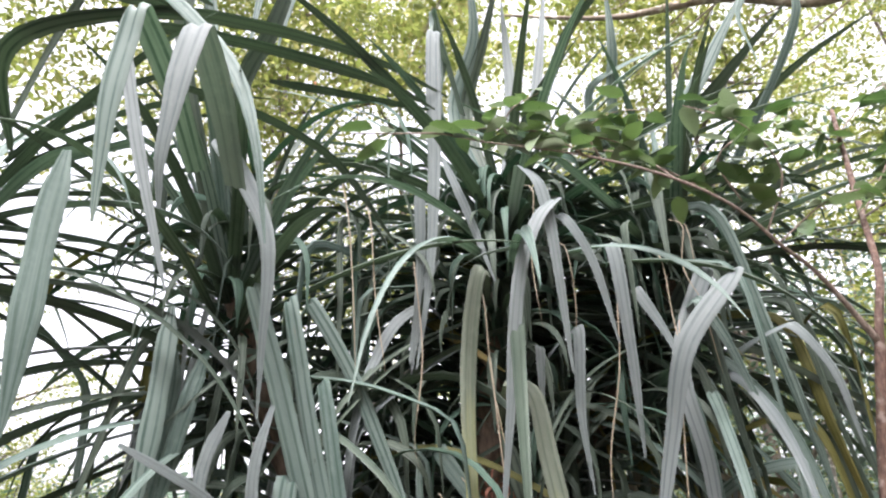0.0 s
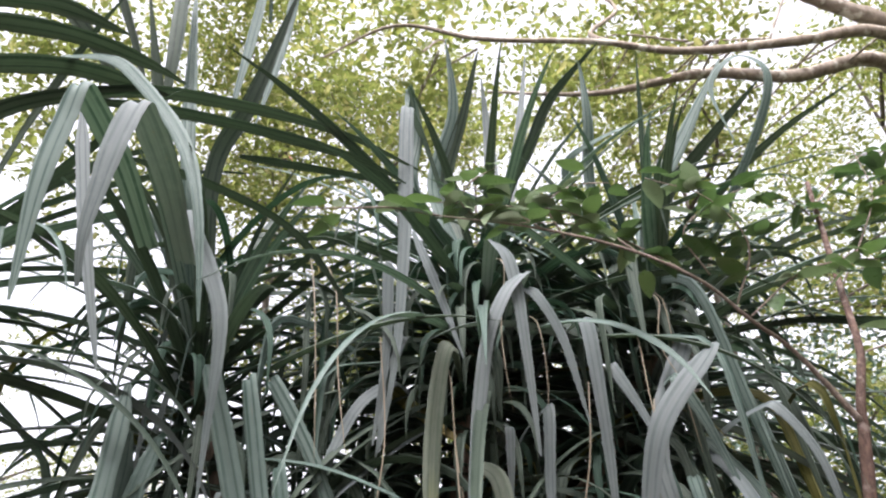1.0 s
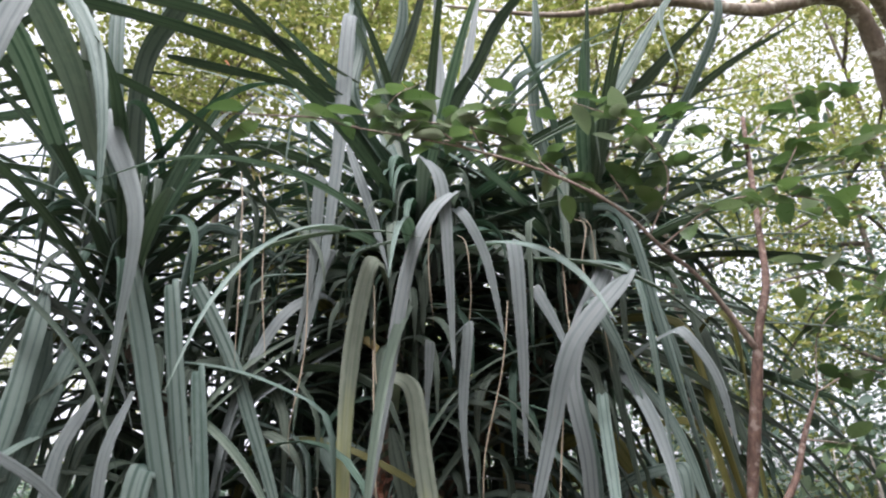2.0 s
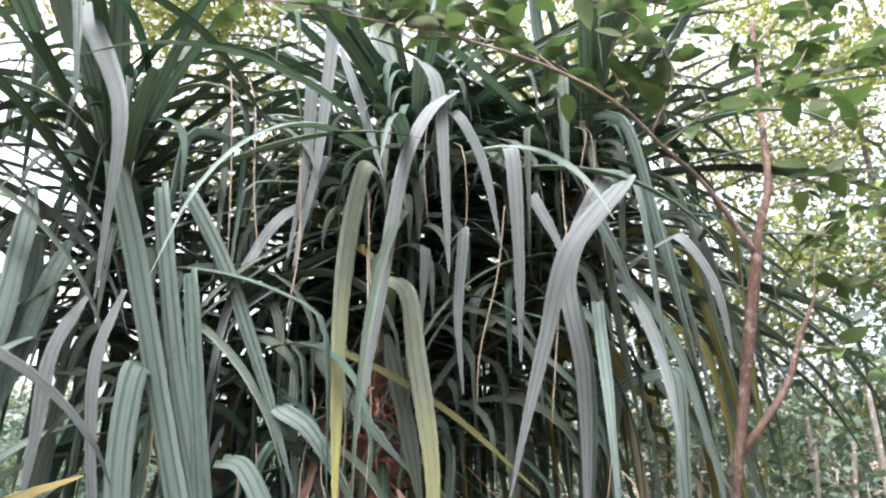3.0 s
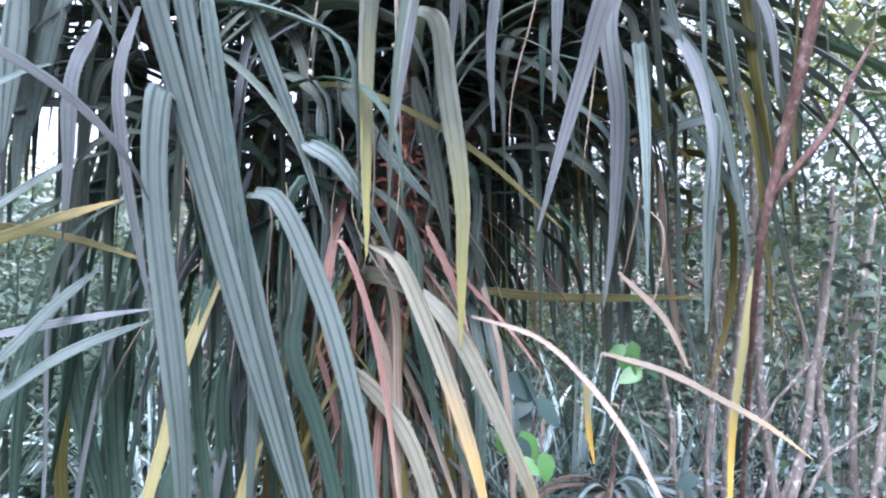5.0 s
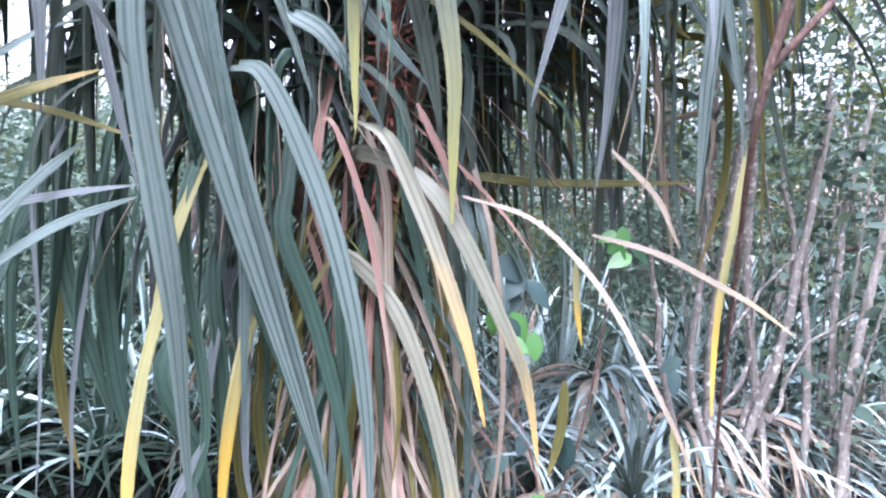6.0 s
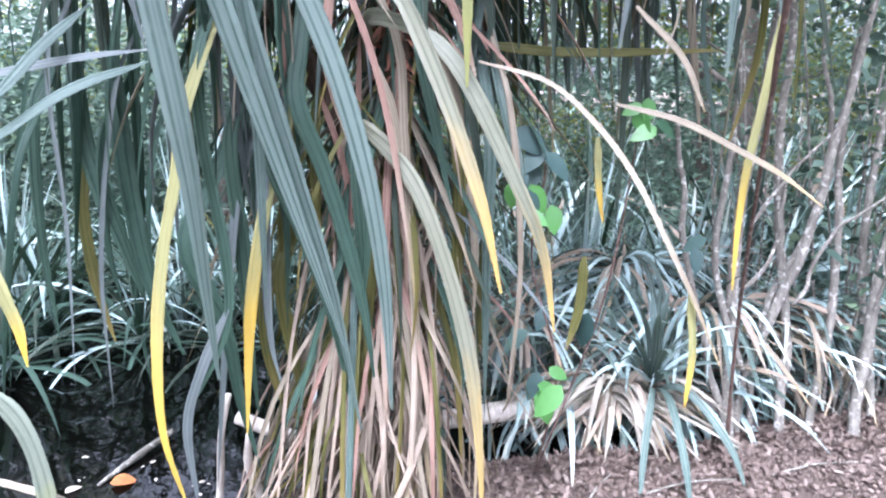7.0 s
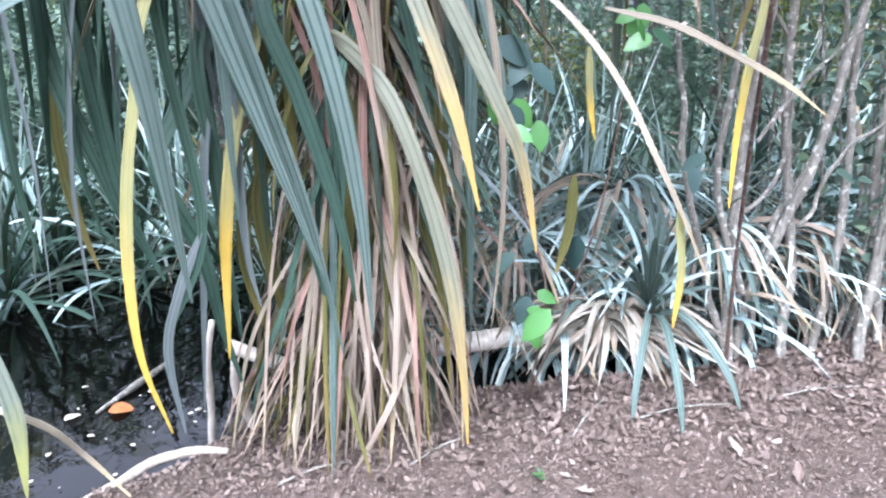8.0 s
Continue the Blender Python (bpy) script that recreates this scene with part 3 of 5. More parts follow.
blade("d", 0.049, (1.26, 2.30, 3.40), (1.57, 2.25, 3.69), (1.96, 2.20, 3.94))
blade("p", 0.051, (0.50, 2.50, 3.76), (0.56, 2.50, 4.10), (0.62, 2.50, 4.48))
blade("p", 0.064, (0.39, 2.50, 3.74), (0.39, 2.50, 4.04), (0.38, 2.45, 4.29))
blade("g", 0.059, (0.04, 2.20, 3.48), (0.06, 2.20, 3.74), (0.04, 2.10, 3.91), (0.03, 2.05, 3.73))
blade("g", 0.035, (0.69, 2.30, 3.62), (0.82, 2.20, 3.68), (1.11, 2.10, 3.73))
blade("d", 0.066, (-0.85, 2.00, 3.38), (-0.91, 1.90, 3.78), (-0.99, 1.80, 4.25))
blade("d", 0.064, (-0.68, 2.00, 3.47), (-0.57, 1.95, 3.70), (-0.40, 1.90, 4.30))
blade("g", 0.051, (-0.78, 2.00, 3.45), (-0.84, 2.00, 3.94), (-0.90, 2.00, 4.50))
blade("g", 0.032, (1.48, 2.00, 3.82), (1.41, 2.05, 3.97), (1.27, 2.05, 3.82), (1.26, 2.00, 3.48))
blade("g", 0.059, (-0.81, 1.95, 2.61), (-0.80, 1.90, 2.28), (-0.83, 1.90, 1.93))
blade("g", 0.049, (-0.71, 2.00, 2.46), (-0.73, 1.95, 2.30), (-0.80, 1.95, 1.95))
blade("g", 0.057, (-0.80, 2.00, 2.48), (-0.81, 2.00, 2.30), (-0.86, 2.00, 1.82))
blade("p", 0.032, (-0.43, 1.75, 2.25), (-0.46, 1.72, 2.09), (-0.45, 1.72, 1.91), (-0.39, 1.75, 1.52))
blade("p", 0.033, (-0.59, 1.90, 2.27), (-0.63, 1.85, 2.12), (-0.64, 1.85, 1.87), (-0.66, 1.87, 1.70))
blade("g", 0.035, (0.84, 2.00, 2.58), (0.90, 2.00, 2.46), (0.96, 2.00, 2.26), (0.99, 2.00, 2.17))
blade("g", 0.038, (0.97, 2.20, 2.43), (1.11, 2.17, 2.23), (1.19, 2.15, 1.89), (1.23, 2.15, 1.62))
blade("g", 0.044, (1.09, 2.10, 2.08), (1.08, 2.10, 1.76), (1.07, 2.10, 1.45))
blade("g", 0.031, (1.01, 2.20, 2.15), (1.19, 2.20, 1.90), (1.26, 2.20, 1.74))
blade("o", 0.022, (-0.23, 2.20, 2.16), (-0.02, 2.15, 2.18), (0.15, 2.12, 2.12), (0.40, 2.10, 1.97), (0.65, 2.10, 1.75))
blade("g", 0.046, (-0.00, 2.15, 2.17), (0.12, 2.12, 1.99), (0.28, 2.10, 1.81))
blade("d", 0.050, (0.21, 2.20, 2.22), (0.27, 2.15, 1.96), (0.32, 2.15, 1.69))
blade("o", 0.045, (-0.07, 2.30, 2.69), (0.11, 2.25, 2.53), (0.23, 2.20, 2.42))
blade("k", 0.043, (0.05, 2.15, 1.32), (0.18, 2.08, 1.19), (0.27, 2.03, 0.98), (0.35, 2.00, 0.66), (0.38, 1.99, 0.37), (0.39, 2.00, 0.12))
blade("n", 0.060, (-0.48, 2.10, 0.99), (-0.39, 2.10, 0.73), (-0.36, 2.10, 0.49), (-0.32, 2.12, 0.24))
blade("n", 0.059, (-0.68, 2.20, 1.56), (-0.68, 2.20, 1.22), (-0.64, 2.20, 0.83), (-0.56, 2.20, 0.60))
blade("n", 0.052, (-0.85, 2.30, 1.57), (-0.84, 2.30, 1.25), (-0.76, 2.30, 0.94), (-0.71, 2.30, 0.75))
blade("n", 0.052, (-0.24, 2.05, 1.54), (-0.20, 2.05, 1.25), (-0.12, 2.05, 1.03), (-0.05, 2.07, 0.75), (-0.02, 2.10, 0.49))
blade("n", 0.043, (-0.34, 2.15, 1.30), (-0.33, 2.15, 0.97), (-0.33, 2.15, 0.62), (-0.32, 2.15, 0.42))
blade("n", 0.046, (-0.13, 2.10, 1.40), (-0.06, 2.10, 1.19), (0.03, 2.10, 0.82), (0.06, 2.10, 0.56))
blade("n", 0.036, (0.22, 2.15, 1.52), (0.26, 2.12, 1.31), (0.30, 2.10, 1.10))
blade("t", 0.018, (0.10, 2.10, 1.49), (0.14, 2.10, 1.37), (0.17, 2.10, 1.10), (0.19, 2.10, 0.82))
blade("r", 0.016, (0.15, 2.20, 1.45), (0.16, 2.20, 1.18), (0.16, 2.20, 0.71))
blade("o", 0.041, (-0.23, 2.20, 0.87), (-0.21, 2.20, 0.60), (-0.16, 2.20, 0.33))
blade("o", 0.041, (-0.29, 2.20, 0.76), (-0.26, 2.20, 0.46), (-0.18, 2.20, 0.34))
blade("o", 0.038, (0.07, 2.15, 1.01), (0.04, 2.15, 0.73), (0.04, 2.15, 0.46))
blade("o", 0.040, (0.33, 2.25, 1.20), (0.32, 2.25, 0.81), (0.33, 2.25, 0.43))
blade("o", 0.031, (0.42, 2.30, 1.00), (0.40, 2.30, 0.70), (0.36, 2.30, 0.39))
blade("o", 0.031, (0.74, 2.30, 0.89), (0.73, 2.30, 0.72), (0.69, 2.30, 0.56))
blade("p", 0.041, (-0.24, 2.10, 1.19), (-0.25, 2.10, 0.98), (-0.25, 2.10, 0.68), (-0.23, 2.10, 0.55))
blade("o", 0.039, (-0.88, 2.40, 1.33), (-0.93, 2.40, 1.07), (-0.92, 2.40, 0.78), (-0.88, 2.40, 0.57))
blade("y", 0.035, (-0.73, 1.60, 1.10), (-0.70, 1.60, 0.99), (-0.68, 1.60, 0.92), (-0.67, 1.60, 0.82))
blade("v", 0.038, (-0.71, 1.50, 0.83), (-0.64, 1.50, 0.73), (-0.61, 1.50, 0.57), (-0.63, 1.50, 0.34))
blade("t", 0.013, (-0.80, 1.55, 0.58), (-0.59, 1.55, 0.50), (-0.54, 1.60, 0.38), (-0.45, 1.60, 0.26))
blade("n", 0.034, (-0.37, 2.00, 1.49), (-0.37, 2.00, 1.32), (-0.34, 2.00, 0.80), (-0.48, 2.00, 0.50))
blade("p", 0.030, (-0.34, 2.00, 0.82), (-0.43, 2.00, 0.64), (-0.49, 2.00, 0.46), (-0.48, 2.00, 0.17))
blade("t", 0.025, (0.09, 2.15, 1.73), (0.16, 2.10, 1.53), (0.17, 2.10, 1.30), (0.19, 2.13, 0.70), (0.20, 2.15, 0.34))
blade("y", 0.021, (0.79, 2.40, 1.27), (0.80, 2.40, 1.11), (0.82, 2.40, 0.98))
blade("r", 0.014, (0.04, 2.20, 1.57), (0.02, 2.20, 1.27), (-0.04, 2.20, 0.88))
blade("r", 0.014, (0.17, 2.20, 1.48), (0.12, 2.20, 1.27), (0.17, 2.20, 0.88))
blade("r", 0.016, (-0.08, 2.20, 1.41), (-0.02, 2.20, 1.20), (-0.00, 2.20, 0.99))
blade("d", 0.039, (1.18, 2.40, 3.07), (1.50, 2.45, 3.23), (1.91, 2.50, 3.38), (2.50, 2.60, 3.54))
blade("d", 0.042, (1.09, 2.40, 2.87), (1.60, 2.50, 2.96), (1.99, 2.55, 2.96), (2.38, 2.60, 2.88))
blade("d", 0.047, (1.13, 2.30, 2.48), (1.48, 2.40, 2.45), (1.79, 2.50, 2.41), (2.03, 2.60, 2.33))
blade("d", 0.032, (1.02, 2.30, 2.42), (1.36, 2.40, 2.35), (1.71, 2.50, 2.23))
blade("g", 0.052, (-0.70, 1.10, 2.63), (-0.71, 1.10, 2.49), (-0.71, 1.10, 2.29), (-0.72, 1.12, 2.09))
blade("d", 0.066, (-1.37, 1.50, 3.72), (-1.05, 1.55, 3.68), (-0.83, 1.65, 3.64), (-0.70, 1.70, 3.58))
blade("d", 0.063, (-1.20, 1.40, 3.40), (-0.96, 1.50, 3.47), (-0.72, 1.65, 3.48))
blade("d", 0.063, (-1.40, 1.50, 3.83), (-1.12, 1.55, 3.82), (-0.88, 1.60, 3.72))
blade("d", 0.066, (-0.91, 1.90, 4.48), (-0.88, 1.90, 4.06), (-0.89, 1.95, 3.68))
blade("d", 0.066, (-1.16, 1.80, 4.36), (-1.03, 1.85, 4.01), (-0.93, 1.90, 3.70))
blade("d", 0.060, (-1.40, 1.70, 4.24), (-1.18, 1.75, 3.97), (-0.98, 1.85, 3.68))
blade("g", 0.054, (-0.61, 2.10, 4.73), (-0.66, 2.10, 4.16), (-0.70, 2.10, 3.75))
blade("g", 0.043, (-0.47, 2.10, 4.68), (-0.51, 2.10, 4.19), (-0.59, 2.10, 3.71))


def arching(base, azimuth, rise, length, droop, rng, kink=None, sway=0.12):
    """Points of a leaf that leaves its stem at an angle and bends over under its weight."""
    pts, p, ang, az = [], np.array(base, dtype=float), rise, azimuth
    steps = 9
    for i in range(steps):
        pts.append(p.copy())
        s = i / (steps - 1)
        ang -= droop * (0.25 + 1.5 * s) / steps
        if kink is not None and abs(s - kink) < 0.5 / (steps - 1):
            ang = radians(-80)
        ang = max(ang, radians(-88))
        az += rng.normal(0, sway) / steps
        p = p + np.array((math.cos(ang) * math.sin(az), -math.cos(ang) * math.cos(az), math.sin(ang))) * length / steps
    return pts


def pick(rng, table):
    names, shares = zip(*table)
    return names[int(rng.choice(len(names), p=np.array(shares) / sum(shares)))]


spare = {key: [] for key in BLADES}


def crown_leaves(centre, count, parts, rng, length, owner=None, open_front=True, store=None, thin_top=0.0):
    made = 0
    for i in range(count):
        az = (i * 2.39996 + rng.normal(0, 0.25) + math.pi) % (2 * math.pi) - math.pi
        age = (i + rng.uniform(0, 3)) / count
        rise = radians(80 - 96 * age ** 0.55 + rng.normal(0, 8))
        ln = length * rng.uniform(0.75, 1.15) * (0.7 + 0.35 * min(1.0, age * 1.6))
        base = np.array(centre) + (0.05 * math.sin(az), -0.05 * math.cos(az), 0.12 - 0.6 * age)
        droop = rng.uniform(0.3, 1.1) + 0.9 * age
        kink = rng.uniform(0.4, 0.65) if rng.random() < 0.2 and age > 0.3 else None
        if age < 0.14 and rng.random() < thin_top:
            continue
        if open_front and abs(az) < 0.9 and age > 0.2 and rng.random() < 0.75:
            continue
        pts = arching(base, az, rise, ln, droop, rng, kink)
        out = np.array((math.sin(az), -math.cos(az), 0)) * 0.5 + (0, 0, 0.85)
        piece = strap(pts, rng.uniform(0.03, 0.05), rng, 22, out, 0.3, 0.0, 0.45, rng.normal(0, 0.5))
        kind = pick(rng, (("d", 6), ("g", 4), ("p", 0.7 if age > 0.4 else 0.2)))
        if made < parts:
            placed(piece, "leaf", BLADES[kind], "", owner)
        else:
            (spare if store is None else store)[kind].append(piece)
        made += 1


def skirt_leaves(count, parts, rng):
    """Old leaves that hang round the stems down to the bank."""
    for i in range(count):
        z = rng.uniform(0.75, 2.7)
        c = axis_at((rng.choice((-0.5, 0.15, 0.15, 0.15, 0.7)), 2.4, z))
        az = rng.choice((-1, 1)) * (0.5 + 2.6 * rng.random() ** 0.8)
        high = z > 2.0
        if high and abs(az) < 1.25:
            az = math.copysign(1.25 + abs(az), az)
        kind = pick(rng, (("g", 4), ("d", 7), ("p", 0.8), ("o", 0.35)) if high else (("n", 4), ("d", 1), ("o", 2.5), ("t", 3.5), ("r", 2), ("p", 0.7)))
        dry = kind in "tr"
        if high:
            rise, ln, droop = radians(rng.uniform(-20, 40)), rng.uniform(0.9, 1.5), rng.uniform(1.0, 2.4)
            kink = rng.uniform(0.2, 0.5) if rng.random() < 0.85 else None
        else:
            rise, ln, droop, kink = radians(rng.uniform(-72, -30)), rng.uniform(0.6, 1.2), rng.uniform(0.3, 1.0), None
        pts = arching(c, az, rise, ln, droop, rng, kink)
        pts = [np.array((q[0], q[1] if q[1] > 2.12 else 2.12 + (q[1] - 2.12) * 0.15, q[2])) for q in pts]
        low = min(q[2] for q in pts)
        if low < 0.02:
            pts = [q + (0, 0, (0.02 - low) * k / 8) for k, q in enumerate(pts)]
        out = np.array((math.sin(az), -math.cos(az), 0)) * 0.8 + (0, 0, 0.6)
        piece = strap(pts, rng.uniform(0.03, 0.05) if high else rng.uniform(0.012, 0.027), rng, 20, out, 0.3, 0.0, 0.5, rng.normal(0, 0.7))
        if i < parts:
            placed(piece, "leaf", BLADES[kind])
        else:
            spare[kind].append(piece)


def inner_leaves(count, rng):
    """Leaves packed round the stems, behind the outer ones; their shade is put into dark kinds."""
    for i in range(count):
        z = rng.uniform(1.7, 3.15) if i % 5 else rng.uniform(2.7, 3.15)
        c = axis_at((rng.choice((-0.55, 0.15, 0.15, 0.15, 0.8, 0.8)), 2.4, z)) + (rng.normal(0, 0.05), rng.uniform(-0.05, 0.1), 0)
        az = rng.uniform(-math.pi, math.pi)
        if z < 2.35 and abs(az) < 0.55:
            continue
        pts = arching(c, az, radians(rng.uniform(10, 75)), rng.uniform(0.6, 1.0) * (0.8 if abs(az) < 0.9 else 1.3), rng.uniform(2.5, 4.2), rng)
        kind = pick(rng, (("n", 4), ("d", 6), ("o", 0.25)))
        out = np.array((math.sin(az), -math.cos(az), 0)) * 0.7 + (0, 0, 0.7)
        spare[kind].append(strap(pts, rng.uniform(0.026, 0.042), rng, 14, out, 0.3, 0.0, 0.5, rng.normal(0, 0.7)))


def curtain_leaves(count, rng):
    """Folded leaves that hang straight down from their bend, in front of the inner ones."""
    for i in range(count):
        x, y, z = rng.uniform(-0.95, 1.35), rng.uniform(2.02, 2.35), rng.uniform(1.05, 3.0)
        if z > 2.2 and -0.15 < x < 0.9:
            continue
        if x > 0.5 and z < 2.2:
            x = rng.uniform(-0.9, 0.5)
        if (0.0 < x < 0.34 and 1.3 < z) or (-0.3 < x < 0.7 and z > 1.5 and i % 2) or (x < 0 and z < 1.6 and i % 3 == 0):
            continue
        ln = min(rng.uniform(0.35, 1.1), z - 0.1)
        slant = (x - 0.15) * 0.12 + rng.normal(0, 0.07)
        fold = np.array((x, y, z))
        back = np.array((np.sign(0.15 - x) * rng.uniform(0.05, 0.25), rng.uniform(0.1, 0.3), rng.uniform(-0.1, 0.08)))
        if z < 1.85:
            back = np.array((back[0] * 0.3, back[1], rng.uniform(0.2, 0.4)))
        end = fold + (slant * ln, rng.normal(0, 0.04), -ln)
        pts = [fold + back, fold + back * 0.4 + (0, 0, 0.03 if z >= 1.85 else 0.0), fold, fold * 0.5 + end * 0.5 + (rng.normal(0, 0.02), -0.02, 0), end]
        kind = pick(rng, (("g", 5), ("d", 5), ("p", 1.5), ("o", 0.7)) if z > 1.7 else (("g", 4), ("d", 3), ("o", 1.5 if x > -0.2 else 0.0), ("t", 1.5 if x > -0.2 else 0.0), ("r", 0.8 if x > -0.2 else 0.0), ("p", 1)))
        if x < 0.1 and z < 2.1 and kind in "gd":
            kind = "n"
        piece = strap(pts, rng.uniform(0.018, 0.038), rng, 22, (rng.normal(0, 0.5), -0.85, 0.4), 0.4, 0.0, 0.5, rng.normal(0, 0.5))
        if i < 70:
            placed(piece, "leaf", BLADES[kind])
        else:
            spare[kind].append(piece)


def back_curtain(count, rng):
    """Narrow old leaves that hang from the rear branch, their tips level with one another."""
    for i in range(count):
        top = np.array((rng.uniform(0.35, 1.35), rng.uniform(2.45, 3.1), rng.uniform(1.75, 2.35)))
        end = top + (rng.normal(0.03, 0.07), rng.normal(0, 0.05), -rng.uniform(0.45, 0.95))
        back = np.array((-rng.uniform(0.05, 0.2), rng.uniform(0.0, 0.2), rng.uniform(-0.05, 0.12)))
        pts = [top + back, top, top * 0.5 + end * 0.5 + (rng.normal(0, 0.03), 0, 0), end]
        kind = pick(rng, (("d", 2), ("g", 3), ("o", 2), ("t", 2), ("p", 3)))
        spare[kind].append(strap(pts, rng.uniform(0.014, 0.032), rng, 14, (rng.normal(0, 0.8), -0.85, 0.2), 0.3, 0.0, 0.5, rng.normal(0, 0.8)))


def fibre_bracts(count, rng):
    """Short rusty leaf bases and fibres round the upper trunk."""
    pieces = []
    for i in range(count):
        z = rng.uniform(1.45, 2.15)
        c = axis_at((0.15, 2.4, z))
        az = rng.uniform(-1.4, 1.4)
        p = c + np.array((math.sin(az) * 0.05, -math.cos(az) * 0.05, 0))
        ln = rng.uniform(0.05, 0.14)
        q = p + np.array((math.sin(az) * ln * 0.5 + rng.normal(0, 0.02), -math.cos(az) * ln * 0.5, ln * rng.uniform(-0.8, 0.5)))
        pieces.append(strap([p, (p + q) / 2 + (0, 0, 0.012), q], rng.uniform(0.006, 0.016), rng, 6, (math.sin(az), -math.cos(az), 0.3), 0.3, 0.0, 0.4))
    tagged(placed(join(pieces), "fibre", M_FIBRE, "rusty red leaf bases and fibres"), kind="stuff")


def foot_leaves(count, rng):
    """Dry narrow leaves that hang to the ground round the foot."""
    for i in range(count):
        az = rng.uniform(-1.6, 1.6)
        r = rng.uniform(0.08, 0.47)
        foot = np.array((0.0 + math.sin(az) * r * 1.1, 2.37 - math.cos(az) * r * 0.85, 0.0))
        foot[2] = max(ground_height(foot[0], foot[1]), -0.13) + 0.01
        top = axis_at((0.1, 2.36, rng.uniform(0.35, 1.3))) + (rng.normal(0, 0.09), -0.05 - 0.1 * rng.random(), 0)
        mid = top * 0.5 + foot * 0.5 + np.array((math.sin(az) * rng.uniform(-0.02, 0.12), -math.cos(az) * rng.uniform(0.0, 0.12), rng.uniform(-0.05, 0.12)))
        kind = pick(rng, (("s", 8), ("r", 0.8), ("o", 2.2), ("g", 0.4), ("t", 2.5)))
        piece = strap([top, mid, foot], rng.uniform(0.008, 0.021), rng, 12, (math.sin(az), -math.cos(az), 0.2), 0.3, 0.0, 0.75, rng.normal(0, 0.8))
        if i < 50:
            placed(piece, "leaf", BLADES[kind])
        else:
            spare[kind].append(piece)


crown_leaves(CROWNS[1], 170, 20, rng, 1.5, thin_top=0.7)
crown_leaves(CROWNS[0], 116, 20, rng, 1.45)
crown_leaves(CROWNS[2], 150, 15, rng, 1.4, thin_top=0.5)
skirt_leaves(420, 0, rng)
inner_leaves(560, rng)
curtain_leaves(140, rng)
back_curtain(72, rng)
fibre_bracts(220, rng)
foot_leaves(210, rng)
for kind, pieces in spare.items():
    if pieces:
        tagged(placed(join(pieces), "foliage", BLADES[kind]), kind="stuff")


# a second pandanus whose crown reaches in from the side
neighbour = thing("pandanus_tree", (-1.75, 2.5, -0.3), "second screw pine with dark arching strap leaves over the pond", "tree")
limb("trunk", [(-1.75, 2.5, -0.5), (-1.7, 2.4, 0.9), (-1.6, 2.2, 2.0), (-1.5, 1.95, 3.1)], (0.07, 0.055, 0.05, 0.045), M_TRUNK, 4, "", neighbour)
extra = {key: [] for key in BLADES}
crown_leaves((-1.5, 1.95, 3.15), 62, 50, rng, 1.35, neighbour, False, extra)
for kind, pieces in extra.items():
    if pieces:
        tagged(placed(join(pieces), "foliage", BLADES[kind], "", neighbour), kind="stuff")


def strand(*points):
    """A thin dry leaf tip that has split off and dangles."""
    placed(strap(points, 0.0045, rng, 14, (0, -1, 0.1), 0.2, 0.0, 0.7), "strand", BLADES["t"])


strand((-0.30, 2.0, 3.05), (-0.27, 1.95, 2.9), (-0.25, 1.95, 2.62), (-0.24, 1.96, 2.35))
strand((-0.24, 2.0, 3.02), (-0.20, 1.95, 2.9), (-0.18, 1.95, 2.6), (-0.15, 1.95, 2.37))
strand((-0.06, 2.0, 2.75), (-0.04, 1.95, 2.41), (-0.07, 1.95, 2.16), (-0.06, 1.95, 2.1))
strand((0.16, 1.92, 2.4), (0.17, 1.9, 2.15), (0.18, 1.9, 1.95), (0.17, 1.9, 1.75))
strand((0.56, 1.92, 2.55), (0.53, 1.9, 2.34), (0.47, 1.9, 2.1), (0.46, 1.9, 1.95))
strand((0.75, 1.95, 2.5), (0.70, 1.93, 2.2), (0.66, 1.92, 1.9))
for i in range(16):
    x, y, z = rng.uniform(-0.5, 1.0), rng.uniform(1.9, 2.15), rng.uniform(1.6, 3.0)
    ln = rng.uniform(0.25, 0.6)
    strand((x - 0.02, y + 0.06, z + 0.05), (x, y, z), (x + rng.normal(0, 0.02), y, z - ln * 0.5), (x + rng.normal(0, 0.05), y, z - ln))

# ---- young pandanus tufts ----
def tuft(place, count, length, width, kinds, rng, label, low=0.0, group="young pandanus plants", lean=(0, 0), lift=0.0, steep=1.0):
    x, y = place
    z = max(ground_height(x, y), -0.2)
    plant = thing("young_pandanus", (x, y, z), label, "plant", group)
    for i in range(count):
        age = i / count
        az = i * 2.39996 + rng.normal(0, 0.3)
        rise = radians(86 - (70 * age + low * 30 * age) * steep + rng.normal(0, 6))
        ln = length * rng.uniform(0.75, 1.15)
        base = (0.02 * math.sin(az), -0.02 * math.cos(az), lift + 0.10 + 0.12 * (1 - age))
        pts = arching(base, az, rise, ln, (rng.uniform(0.6, 1.5) + 1.6 * age) * steep, rng)
        pts = [p + np.array((lean[0], lean[1], 0)) * (k / 8) ** 2 for k, p in enumerate(pts)]
        pts = [np.array((p[0], p[1], max(p[2], 0.015))) for p in pts]
        out = np.array((math.sin(az), -math.cos(az), 0)) * 0.5 + (0, 0, 0.85)
        v, f, u = strap(pts, width * rng.uniform(0.75, 1.2), rng, 12, out, 0.32, 0.0, 0.5, rng.normal(0, 0.4))
        part("leaf", mesh_from("leaf", v, f, BLADES[pick(rng, kinds)], u), plant)
    return plant


